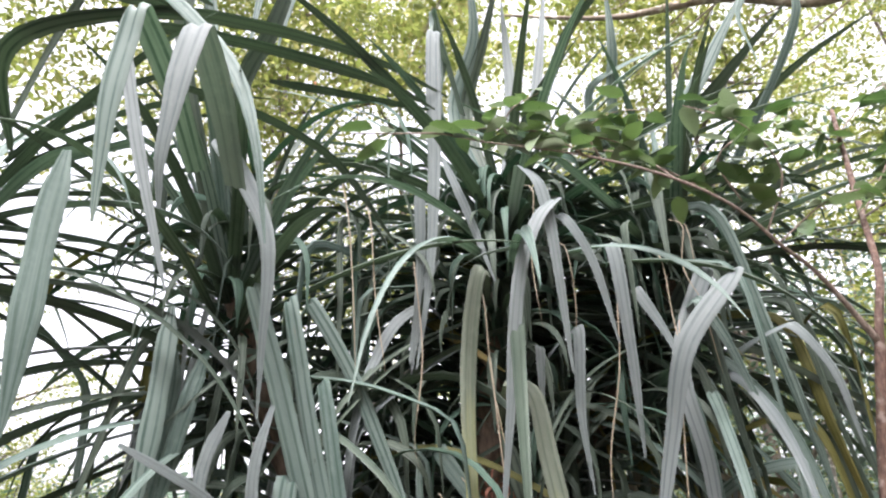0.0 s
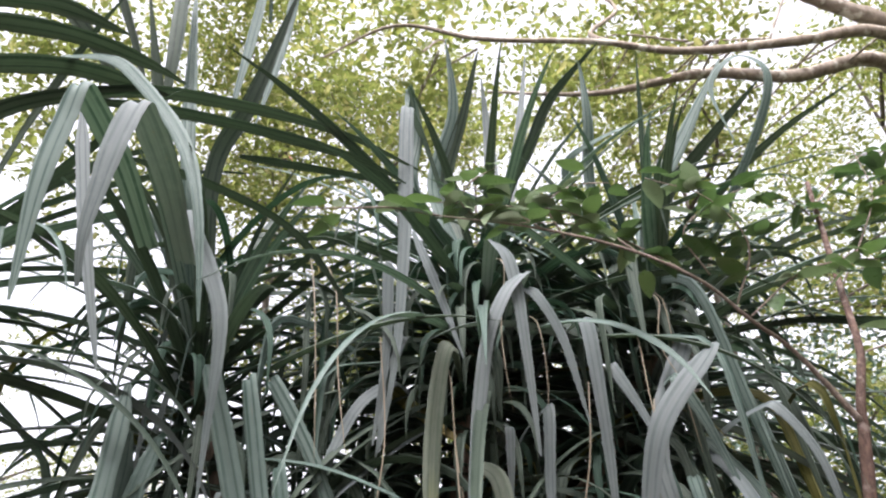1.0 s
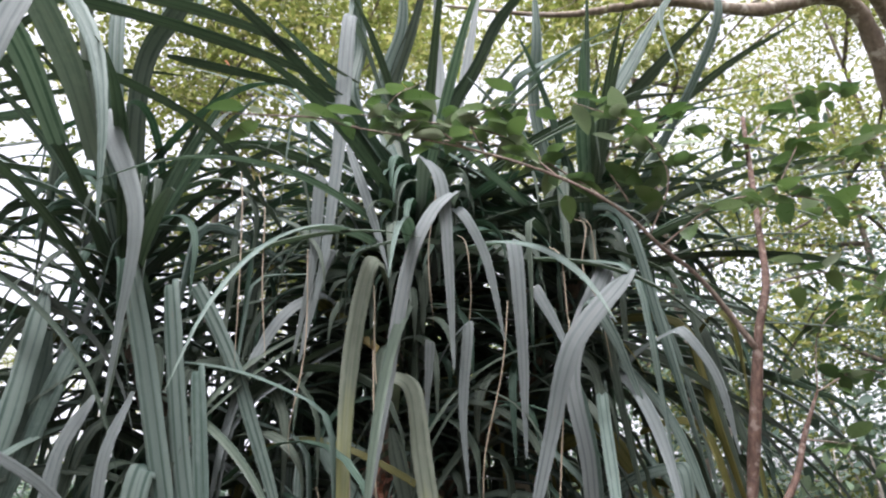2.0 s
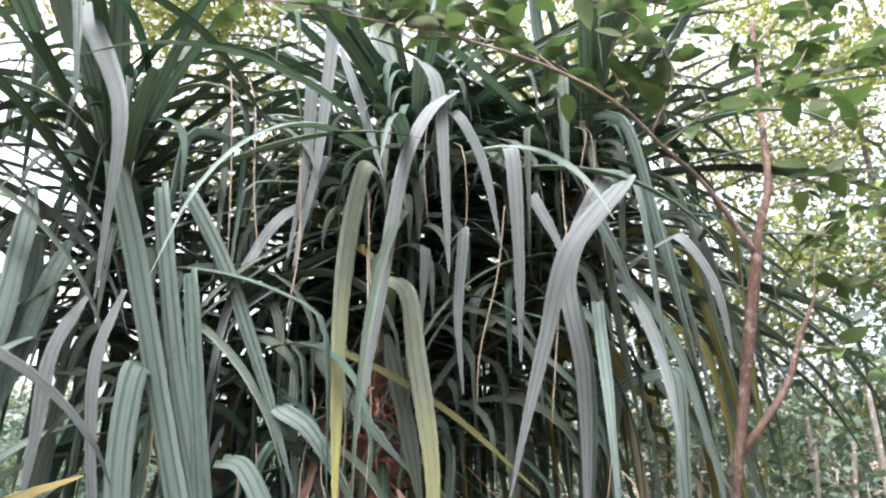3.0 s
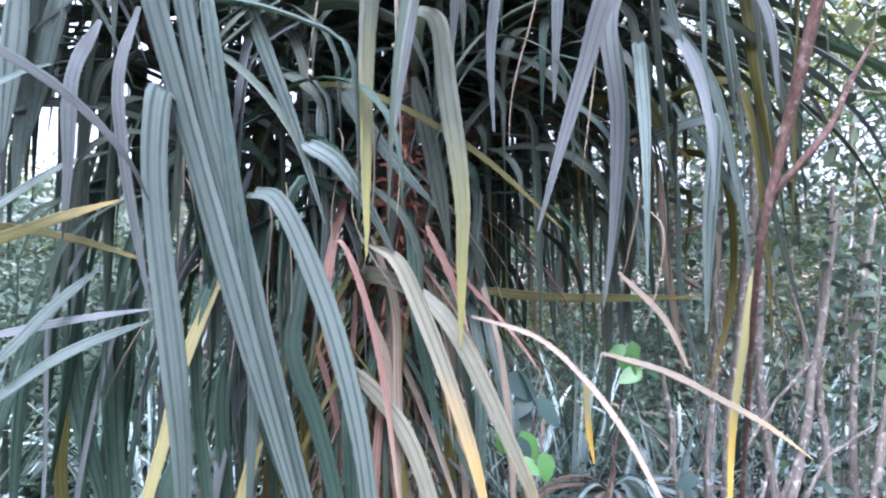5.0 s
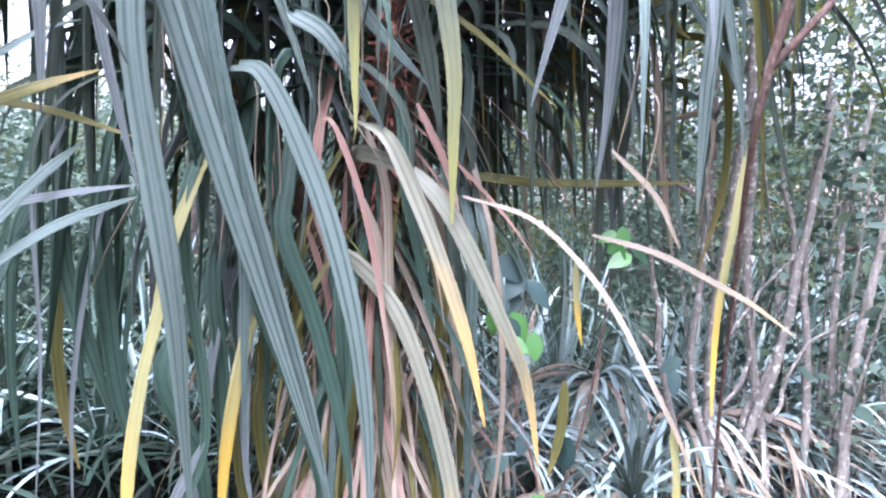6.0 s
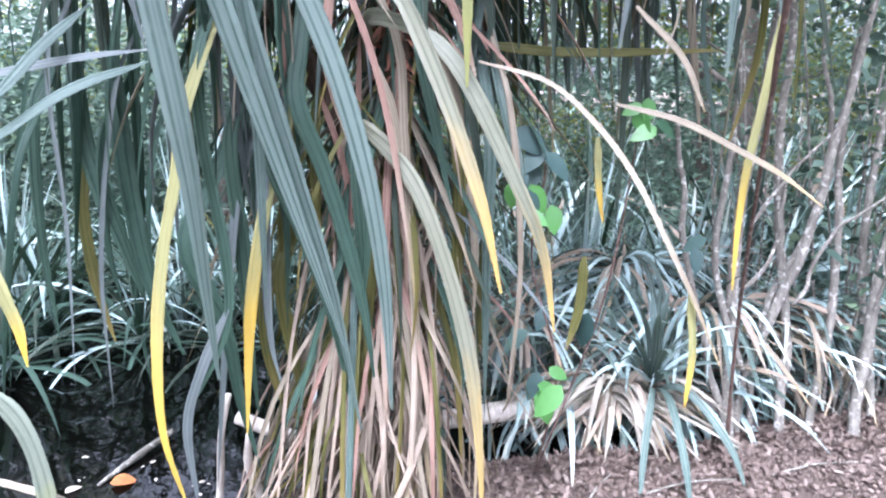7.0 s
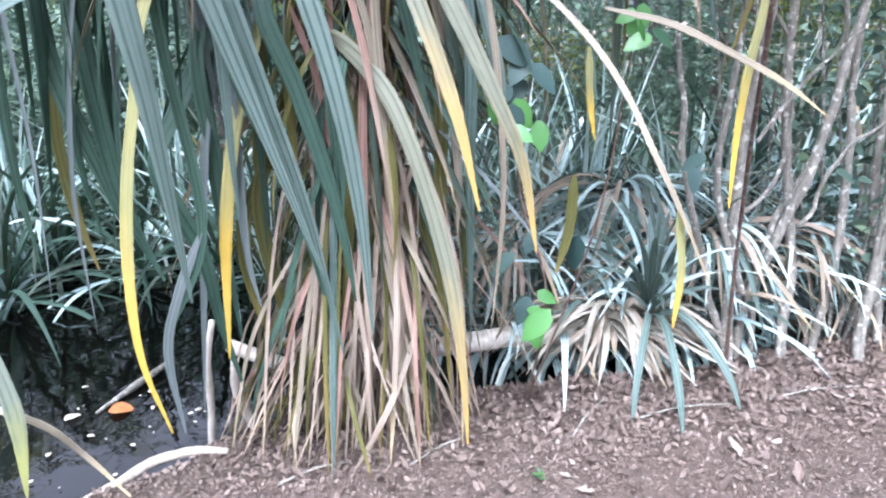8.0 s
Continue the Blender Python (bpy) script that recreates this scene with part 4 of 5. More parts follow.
BLUE = (("b", 10), ("g", 4), ("s", 2))
rosette = tuft((1.13, 2.70), 36, 0.42, 0.028, (("g", 5), ("b", 2)), rng, "small blue-green pandanus rosette growing on the bank", 0.0, lift=0.22, steep=0.62)
for tip in ((-0.16, -0.42, 0.03), (0.0, -0.50, 0.02), (0.26, -0.36, 0.03)):
    v, f, u = strap([(0, 0, 0.3), (tip[0] * 0.3, tip[1] * 0.35, 0.36), (tip[0] * 0.8, tip[1] * 0.8, 0.2), tip], 0.03, rng, 16, (0, -0.7, 0.7), 0.3, 0.0, 0.6)
    part("leaf", mesh_from("leaf", v, f, BLADES["g"], u), rosette)
part("stem", tube_mesh("stem", [(0, 0, -0.05), (0.01, 0, 0.12), (0, 0, 0.34)], (0.03, 0.026, 0.02), M_TRUNK), rosette)
for x, y, n, ln, w in ((0.85, 2.98, 60, 0.9, 0.03), (1.12, 3.12, 56, 1.0, 0.032), (1.3, 3.1, 50, 0.8, 0.034), (1.95, 3.4, 50, 0.8, 0.034), (0.7, 2.95, 44, 0.7, 0.03), (1.55, 3.05, 44, 0.95, 0.03), (2.15, 3.5, 44, 0.9, 0.03), (2.6, 3.5, 40, 1.1, 0.032), (1.2, 3.35, 46, 1.05, 0.032), (0.75, 3.1, 40, 0.8, 0.028),
                       (1.75, 3.9, 40, 1.25, 0.035), (2.6, 4.4, 36, 1.3, 0.036), (0.9, 4.1, 40, 1.3, 0.036), (0.35, 3.3, 34, 0.9, 0.03), (1.02, 3.0, 50, 0.75, 0.026), (1.38, 2.95, 50, 0.75, 0.026), (1.8, 3.25, 46, 0.62, 0.026), (2.4, 3.5, 46, 0.8, 0.028), (0.5, 3.1, 40, 0.7, 0.024), (3.3, 4.0, 36, 1.2, 0.034), (1.6, 3.6, 44, 1.15, 0.036), (2.0, 3.9, 44, 1.2, 0.036), (2.55, 3.75, 44, 1.15, 0.036), (0.3, 4.6, 34, 1.3, 0.036)):
    near = x > 1.3 and y < 3.25
    tuft((x, y + (0.15 if y < 3.06 else 0.0)), n, ln, w, (("b", 9), ("g", 3), ("s", 1)) if near else BLUE, rng, "grey-blue strap-leaved pandanus tuft in the undergrowth", 0.8)
for x, y, n, ln, w in ((-1.05, 4.0, 40, 1.0, 0.03), (-1.6, 4.1, 44, 1.1, 0.032), (-2.2, 4.2, 44, 1.15, 0.034), (-1.2, 4.6, 44, 1.2, 0.036), (-2.0, 5.0, 40, 1.4, 0.038), (-3.0, 4.5, 40, 1.3, 0.036),
                       (-0.4, 3.7, 36, 0.95, 0.03), (-2.2, 3.7, 44, 1.2, 0.034), (-0.5, 4.6, 40, 1.3, 0.036), (-3.4, 5.4, 36, 1.5, 0.04)):
    # mostly dark kinds: the canopy's shade over these tufts is put into their colour
    tuft((x, y), n, ln, w, (("b", 1.6), ("n", 5), ("d", 4)), rng, "tall strap-leaved pandanus tuft standing in dark water", 0.5)


def reeds(x, y, count, length):
    tuft((x, y), count, length, 0.021, (("b", 7), ("g", 5), ("n", 1), ("o", 0.4)), rng, "clump of thin upright grey-green blades", 0.0, "reed clumps", (0, 0), 0.0, 0.35)


for x, y, n, ln in ((1.0, 3.5, 30, 1.25), (1.45, 3.4, 30, 1.2), (0.7, 3.7, 28, 1.3), (1.9, 3.6, 30, 1.4), (2.3, 3.9, 28, 1.4), (1.25, 4.3, 28, 1.6), (0.4, 4.0, 28, 1.4), (2.9, 4.4, 26, 1.6), (-0.7, 3.8, 26, 1.3), (-1.4, 4.3, 26, 1.5), (-2.4, 4.2, 26, 1.5)):
    reeds(x, y, n, ln)


def dead_mound(place, count, reaches, drop, kinds, label):
    """Dry bleached leaves that fan out and droop from a crown."""
    mound = thing("dead_leaf_skirt", place, label, "dead leaves", "skirts of dead leaves")
    for i in range(count):
        az = rng.uniform(-1.75, 1.75)
        reach = rng.uniform(*reaches)
        tip = np.array((math.sin(az) * reach * 1.2, -math.cos(az) * reach * 0.55, rng.uniform(-drop, -drop * 0.36)))
        mid = np.array((tip[0] * rng.uniform(0.4, 0.7), tip[1] * 0.6 + rng.normal(0, 0.02), rng.uniform(-0.06, 0.08)))
        piece = strap([(rng.normal(0, 0.02), 0.02, 0.0), mid * (0.5, 0.5, 1) + (0, 0, 0.02), mid, tip], rng.uniform(0.014, 0.026), rng, 12, (math.sin(az) * 0.6, -math.cos(az) * 0.6, 0.7), 0.3, 0.0, 0.6, rng.normal(0, 0.5))
        part("leaf", mesh_from("leaf", *piece[:2], BLADES[pick(rng, kinds)], piece[2]), mound)


dead_mound((0.98, 2.74, 0.2), 105, (0.2, 0.52), 0.22, (("c", 7), ("s", 3), ("t", 1)), "fan of bleached dry strap leaves drooping over a log")
for x, y, z, n in ((0.62, 3.0, 0.42, 70), (1.4, 2.98, 0.46, 90), (1.85, 3.08, 0.42, 80), (1.1, 3.15, 0.62, 70)):
    dead_mound((x, y, z), n, (0.3, 0.8), 0.3, (("b", 3.5), ("s", 1.5), ("t", 2), ("g", 5)) if x > 1.2 else (("b", 4), ("s", 3), ("g", 4), ("c", 1)), "sprawling grey-white skirt of old strap leaves behind the stems")

# ---- logs and roots ----
def wood(name, label, category, points, radii, mat, seed):
    base = np.asarray(points[0])
    v, f = tube(points, radii, sides=12, rough=0.1, count=30, seed=seed)
    ob = new(name, mesh_from(name, [q - base for q in v], f, mat))
    ob.location = base
    return tagged(ob, label, category)


wood("fallen_log", "pale bleached fallen log lying along the bank", "log", [(-0.55, 2.62, 0.16), (-0.2, 2.58, 0.07), (0.27, 2.64, 0.13), (0.83, 2.74, 0.14), (1.5, 2.9, 0.06)], (0.026, 0.03, 0.042, 0.046, 0.036), M_LOG, 5)
wood("prop_root", "pale upright prop root standing in the water", "root", [(-0.43, 2.2, 0.46), (-0.47, 2.22, 0.32), (-0.52, 2.30, 0.08), (-0.60, 2.40, -0.3)], (0.010, 0.012, 0.014, 0.016), M_LOG, 6)
wood("prop_root", "pale slanting prop root at the pond edge", "root", [(-0.36, 2.16, 0.34), (-0.39, 2.22, 0.2), (-0.38, 2.28, 0.05), (-0.35, 2.31, -0.06)], (0.010, 0.015, 0.018, 0.022), M_LOG, 7)
wood("driftwood", "grey bent stick lying at the water's edge", "stick", [(-0.84, 1.93, -0.04), (-0.74, 2.03, -0.03), (-0.67, 2.11, -0.015), (-0.58, 2.14, 0.0), (-0.5, 2.14, 0.012), (-0.41, 2.13, 0.015)], (0.012, 0.016, 0.018, 0.017, 0.015, 0.01), M_ROOT, 8)
wood("driftwood", "grey stick floating in the pond", "stick", [(-1.13, 2.6, -0.125), (-1.06, 2.78, -0.11), (-0.98, 3.0, -0.1)], (0.006, 0.016, 0.012), M_STEM, 9)

# ---- the shrub beside the pandanus ----
shrub = thing("shrub", (1.44, 2.66, 0), "open shrub with red-brown stems and small green leaves", "shrub")


def shrub_limb(name, points, radii, seed, mat=M_SHRUB, owner=None):
    owner = owner or shrub
    off = np.asarray(owner.location)
    v, f = tube(points, radii, sides=8, rough=0.1, count=len(points) * 8, seed=seed)
    return part(name, mesh_from(name, [q - off for q in v], f, mat), owner)


shrub_limb("stem", [(1.44, 2.66, -0.08), (1.36, 2.5, 0.55), (1.22, 2.15, 1.25), (1.13, 1.9, 1.71), (1.17, 1.85, 2.0), (1.2, 1.78, 2.26), (1.23, 1.76, 2.42), (1.30, 1.8, 2.56), (1.36, 1.87, 2.79), (1.47, 2.0, 3.28)], (0.010, 0.007, 0.0065, 0.0065, 0.0075, 0.010, 0.017, 0.011, 0.010, 0.008), 11)
shrub_limb("branch", [(1.21, 1.76, 2.36), (1.06, 1.7, 2.54), (0.93, 1.62, 2.60), (0.82, 1.57, 2.68), (0.64, 1.5, 2.74), (0.4, 1.45, 2.79), (0.14, 1.4, 2.81)], (0.010, 0.0065, 0.0055, 0.0045, 0.004, 0.003, 0.002), 12, M_TWIG)
shrub_limb("branch", [(1.14, 1.9, 1.82), (1.27, 1.9, 1.96), (1.36, 1.95, 2.05), (1.43, 2.0, 2.15), (1.57, 2.1, 2.31)], (0.011, 0.011, 0.009, 0.008, 0.004), 13)
twigs = [([(0.93, 1.62, 2.60), (1.1, 1.6, 2.72), (1.3, 1.62, 2.76), (1.6, 1.7, 2.75)], 30), ([(0.64, 1.5, 2.74), (0.5, 1.5, 2.86), (0.3, 1.5, 2.9), (0.12, 1.5, 2.92)], 26),
         ([(0.82, 1.57, 2.68), (0.7, 1.6, 2.8), (0.55, 1.62, 2.9), (0.35, 1.65, 2.94)], 26), ([(0.9, 1.6, 2.63), (0.95, 1.55, 2.78), (0.85, 1.5, 2.9), (0.7, 1.5, 2.97)], 24),
         ([(1.45, 1.98, 3.1), (1.3, 1.9, 3.15), (1.15, 1.85, 3.12)], 14), ([(1.4, 1.9, 2.9), (1.6, 1.85, 3.0), (1.85, 1.85, 3.12)], 26), ([(1.43, 1.95, 3.15), (1.65, 1.95, 3.35), (1.9, 2.0, 3.4)], 22),
         ([(1.57, 2.1, 2.31), (1.75, 2.1, 2.38), (1.95, 2.15, 2.3)], 24), ([(1.43, 2.0, 2.15), (1.6, 2.0, 2.12), (1.75, 2.0, 2.0)], 20), ([(1.3, 1.8, 2.56), (1.5, 1.8, 2.6), (1.72, 1.85, 2.55)], 22),
         ([(1.57, 2.1, 2.31), (1.62, 2.1, 2.5), (1.75, 2.1, 2.62)], 16), ([(0.40, 1.45, 2.79), (0.3, 1.42, 2.84), (0.22, 1.42, 2.86)], 14),
         ([(0.14, 1.40, 2.81), (0.03, 1.38, 2.825), (-0.08, 1.38, 2.83), (-0.19, 1.38, 2.835)], 9), ([(0.26, 1.45, 2.81), (0.2, 1.44, 2.87), (0.22, 1.44, 2.93), (0.3, 1.45, 2.99)], 13),
         ([(0.46, 1.5, 2.79), (0.42, 1.46, 2.87), (0.5, 1.48, 2.94), (0.6, 1.5, 2.96)], 16), ([(0.86, 1.62, 2.73), (0.8, 1.58, 2.84), (0.9, 1.58, 2.93), (1.05, 1.62, 3.02)], 18),
         ([(1.36, 1.87, 2.79), (1.45, 1.8, 2.95), (1.53, 1.8, 3.1), (1.52, 1.8, 3.3)], 18)]
LEAVES = [leaf_mesh("shrub_leaf", ln, wd, M_SHRUBLEAF, cu, 0.25) for ln, wd, cu in ((0.06, 0.032, 0.2), (0.072, 0.036, 0.1), (0.05, 0.03, 0.3), (0.065, 0.030, -0.1))]


def leaf_on(owner, meshes, place, rng, scale=1.0, flat=0.5, stalk=None):
    ob = part("leaf", meshes[int(rng.integers(len(meshes)))], stalk or owner)
    q = Euler((rng.normal(0, flat), rng.normal(0.15, flat), rng.uniform(0, 6.283)))
    s = scale * rng.uniform(0.75, 1.2)
    ob.matrix_local = Matrix.LocRotScale(Vector(place) - owner.location, q, (s, s, s))


for k, (pts, n) in enumerate(twigs):
    twig = shrub_limb("twig", pts, (0.003, 0.0025, 0.0015), 20 + k, M_TWIG)
    line = spline(pts, 40)
    for i in range(n):
        p = line[int(rng.integers(6, 40))] + rng.normal(0, 0.016, 3)
        leaf_on(shrub, LEAVES, p, rng, 1.35, 0.3, twig)

# thin pale stems at the edge of the bank
thicket = thing("thicket", (1.6, 2.75, 0), "clump of thin pale-barked upright stems", "shrub")
def knotty(points, rng, amount=0.006):
    """The points of a stem with small random bends between them."""
    line = spline(points, len(points) * 3)
    return [tuple(p + rng.normal(0, amount, 3) * (1, 1, 0.3)) if 0 < i else tuple(p) for i, p in enumerate(line)]


for k, (pts, r) in enumerate((([(1.46, 2.67, -0.08), (1.45, 2.78, 0.56), (1.5, 2.76, 1.4), (1.6, 2.8, 2.3)], 0.016), ([(1.47, 2.68, -0.08), (1.3, 2.7, 0.55), (1.2, 2.65, 0.85), (1.16, 2.7, 1.3)], 0.011), ([(1.48, 2.7, -0.08), (1.56, 2.8, 0.3), (1.69, 2.8, 0.6), (1.78, 2.8, 1.0), (1.95, 2.85, 1.9)], 0.014),
                              ([(1.71, 2.75, -0.08), (1.72, 2.85, 0.5), (1.62, 2.85, 1.1), (1.68, 2.9, 2.2)], 0.014), ([(2.0, 2.71, -0.08), (2.06, 2.8, 0.59), (2.25, 2.9, 1.5), (2.3, 2.95, 2.2)], 0.015), ([(1.85, 2.8, -0.08), (1.92, 2.85, 0.5), (1.9, 2.9, 1.2), (2.0, 2.95, 2.0)], 0.012),
                              ([(2.2, 2.9, -0.08), (2.1, 3.0, 0.8), (2.2, 3.0, 1.9)], 0.013), ([(1.5, 2.72, 0.3), (1.38, 2.78, 0.7), (1.42, 2.8, 1.3), (1.36, 2.8, 1.9)], 0.010), ([(1.6, 2.8, -0.08), (1.62, 2.85, 0.45), (1.85, 2.9, 1.0), (1.8, 2.95, 1.7)], 0.010),
                              ([(1.72, 2.8, 0.55), (1.9, 2.85, 0.85), (2.1, 2.85, 1.0)], 0.006), ([(1.5, 2.76, 0.9), (1.7, 2.8, 1.15), (1.85, 2.8, 1.3)], 0.005), ([(1.46, 2.78, 0.6), (1.6, 2.78, 0.75), (1.64, 2.8, 1.05)], 0.006), ([(1.64, 2.85, 1.2), (1.45, 2.85, 1.5), (1.3, 2.85, 1.6)], 0.005))):
    shrub_limb("stem", knotty(pts, rng), (r * 1.55, r * 1.4, r * 1.15, r * 0.8), 40 + k, M_STEM, thicket)
UNDER_LEAVES = [leaf_mesh("understorey_leaf", ln, wd, M_DUSK, 0.2, 0.2) for ln, wd in ((0.07, 0.04), (0.09, 0.045), (0.055, 0.035))]
for i in range(220):
    c = ((1.95, 2.8, 1.75), (2.2, 2.95, 1.5), (1.62, 2.8, 2.1), (2.25, 2.9, 1.1), (1.85, 2.8, 1.3), (2.1, 2.9, 0.75), (1.35, 2.8, 1.75))[i % 7]
    leaf_on(thicket, UNDER_LEAVES, np.array(c) + rng.normal(0, 0.13, 3), rng, 0.75)

for i in range(170):
    c = ((1.9, 2.75, 1.95), (2.05, 2.8, 2.2), (1.75, 2.75, 1.7), (2.1, 2.85, 1.75), (1.66, 2.85, 2.2))[i % 5]
    leaf_on(thicket, UNDER_LEAVES, np.array(c) + rng.normal(0, 0.14, 3), rng, 0.8)

# broad-leaved bushes among the stems
def bush(x, y, stems, count, size, label):
    base = Vector((x, y, ground_height(x, y)))
    plant = thing("bush", base, label, "bush", "broad-leaved bushes")
    brush = np.random.default_rng(int(x * 100 + y * 10))
    for k in range(stems):
        top = np.array((brush.normal(0, 0.28), brush.normal(0, 0.2), brush.uniform(1.1, 2.5)))
        line = [(top[0] * 0.1, top[1] * 0.1, -0.05), tuple(top * (0.4, 0.5, 0.5) + brush.normal(0, 0.04, 3)), tuple(top)]
        stem = part("stem", tube_mesh("stem", line, (0.009, 0.006, 0.003), M_STEM, sides=6, seed=k), plant)
        path = spline(line, 40)
        for j in range(count // stems):
            spot = path[int(brush.integers(9, 40))] + brush.normal(0, 0.085, 3)
            leaf = part("leaf", UNDER_LEAVES[int(brush.integers(3))], stem)
            q = Euler((brush.normal(0.5, 0.4), brush.normal(0.25, 0.4), brush.uniform(0, 6.283)))
            leaf.matrix_local = Matrix.LocRotScale(Vector(spot), q, (size * brush.uniform(0.7, 1.3),) * 3)


for x, y, stems, count, size in ((2.05, 3.0, 7, 230, 0.95), (2.5, 3.3, 7, 240, 1.0), (1.75, 3.35, 6, 170, 0.85), (2.9, 3.0, 7, 230, 1.05), (2.3, 3.9, 7, 230, 1.0), (3.2, 3.8, 7, 230, 1.1)):
    bush(x, y, stems, count, size, "loose bush with dull blue-green oval leaves behind the stems")

# ---- creeper with bright leaves ----
creeper = thing("creeper", (0.6, 2.3, 0), "slender creeper with fresh green oval leaves", "creeper")
def dangling_leaf(owner, meshes, place, rng, scale=1.0, stalk=None):
    """A leaf that hangs from its stalk and shows its face to the open side."""
    ob = part("leaf", meshes[int(rng.integers(len(meshes)))], stalk or owner)
    s = scale * rng.uniform(0.8, 1.2)
    turn = Matrix.Rotation(rng.normal(0, 0.4), 4, "Z") @ Matrix.Rotation(radians(62) + rng.normal(0, 0.3), 4, "X") @ Matrix.Rotation(rng.uniform(-2.8, -0.3), 4, "Z")
    ob.matrix_local = Matrix.Translation(Vector(place) - owner.location) @ turn @ Matrix.Scale(s, 4)


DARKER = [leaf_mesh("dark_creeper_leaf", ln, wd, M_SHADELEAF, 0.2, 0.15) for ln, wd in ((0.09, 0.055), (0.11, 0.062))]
BRIGHT = [leaf_mesh("creeper_leaf", ln, wd, M_CREEPER, 0.2, 0.15) for ln, wd in ((0.09, 0.055), (0.11, 0.06), (0.08, 0.05))]
vine = shrub_limb("stem", [(0.62, 2.45, 0.0), (0.66, 2.3, 0.5), (0.56, 2.25, 0.9), (0.6, 2.25, 1.2)], (0.005, 0.004, 0.003), 61, M_SHRUB, creeper)
shrub_limb("stem", [(0.62, 2.45, 0.0), (0.85, 2.45, 0.7), (0.94, 2.42, 1.36)], (0.005, 0.004, 0.003), 62, M_SHRUB, creeper)
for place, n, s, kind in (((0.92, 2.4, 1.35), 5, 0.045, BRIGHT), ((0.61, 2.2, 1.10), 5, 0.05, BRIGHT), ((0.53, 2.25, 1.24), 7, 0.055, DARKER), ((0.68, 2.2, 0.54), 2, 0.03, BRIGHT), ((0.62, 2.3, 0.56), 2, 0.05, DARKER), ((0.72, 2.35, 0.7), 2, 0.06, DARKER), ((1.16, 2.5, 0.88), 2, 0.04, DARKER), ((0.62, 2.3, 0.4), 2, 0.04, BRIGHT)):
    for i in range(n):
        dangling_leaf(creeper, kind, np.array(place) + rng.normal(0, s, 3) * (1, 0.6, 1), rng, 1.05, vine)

# ---- leaf litter ----
def dry_leaf(seed):
    """A crumpled dead leaf: a curled blade with an uneven, partly broken edge."""
    r = np.random.default_rng(seed)
    ln, wd, cu, fo = r.uniform(0.032, 0.065), r.uniform(0.018, 0.042), r.uniform(-0.6, 0.7), r.uniform(-0.6, 0.9)
    verts, faces, rows = [], [], 6
    for i in range(rows):
        s = i / (rows - 1)
        wide = math.sin(math.pi * (0.06 + 0.9 * s ** 0.8))
        z = -cu * ln * s * s + r.normal(0, 0.002)
        for k in (-1, 0, 1):
            w = wd * 0.5 * wide * r.uniform(0.55, 1.15) * k
            verts.append((ln * s + r.normal(0, 0.0015), w, z + fo * abs(w) + r.normal(0, 0.0012)))
    for i in range(rows - 1):
        for k in range(2):
            q = i * 3 + k
            faces.append((q, q + 1, q + 4, q + 3))
    return mesh_from("dead_leaf", verts, faces, M_LITTER)


LITTER = [dry_leaf(500 + k) for k in range(14)]
litter = thing("leaf_litter", (0.5, 2.0, 0), "dry curled brown leaves scattered over the bank", "leaf litter", kind="stuff")


def bank_place(rng, x0, x1, y0, y1):
    while True:
        x, y = rng.uniform(x0, x1), rng.uniform(y0, y1)
        if y < float(np.interp(x, BANK_X, BANK_Y)) + 0.04:
            return x, y


for i in range(300):
    x, y = bank_place(rng, -0.4, 1.5, 1.9, 2.7)
    ob = part("dead_leaf", LITTER[int(rng.integers(14))], litter)
    s = rng.uniform(0.5, 0.95)
    ob.matrix_local = Matrix.LocRotScale(Vector((x, y, ground_height(x, y) + rng.uniform(0.004, 0.018))) - litter.location, Euler((rng.normal(0, 0.35), rng.normal(0, 0.35), rng.uniform(0, 6.28))), (s, s, s))
count, chosen = 26000, []
while len(chosen) < count:
    near = len(chosen) < 20500
    xs, ys = (rng.uniform(-0.8, 2.3, 4000), rng.uniform(1.7, 3.0, 4000)) if near else (rng.uniform(-1.6, 3.4, 4000), rng.uniform(0.4, 3.4, 4000))
    keep = ys < np.interp(xs, BANK_X, BANK_Y) + 0.04
    chosen.extend(zip(xs[keep], ys[keep]))
chosen = chosen[:count]
verts, faces, base = [], [], 0
shapes = [(np.array([tuple(v.co) for v in me.vertices]), [tuple(q.vertices) for q in me.polygons]) for me in LITTER]
for x, y in chosen:
    co, polys = shapes[int(rng.integers(14))]
    turn = np.array(Euler((rng.normal(0, 0.5), rng.normal(0, 0.5), rng.uniform(0, 6.28))).to_matrix()) * (0.16 + (0.14 + 0.42 * smooth_step(y - 0.12 * x, 1.85, 2.3)) * rng.random() ** 1.6)
    verts.append(co @ turn.T + (x - 0.5, y - 2.0, ground_height(x, y) + rng.uniform(0.002, 0.012)))
    faces.extend(tuple(k + base for k in q) for q in polys)
    base += len(co)
tagged(part("scatter", mesh_from("scatter", np.concatenate(verts).tolist(), faces, M_LITTER), litter), kind="stuff")

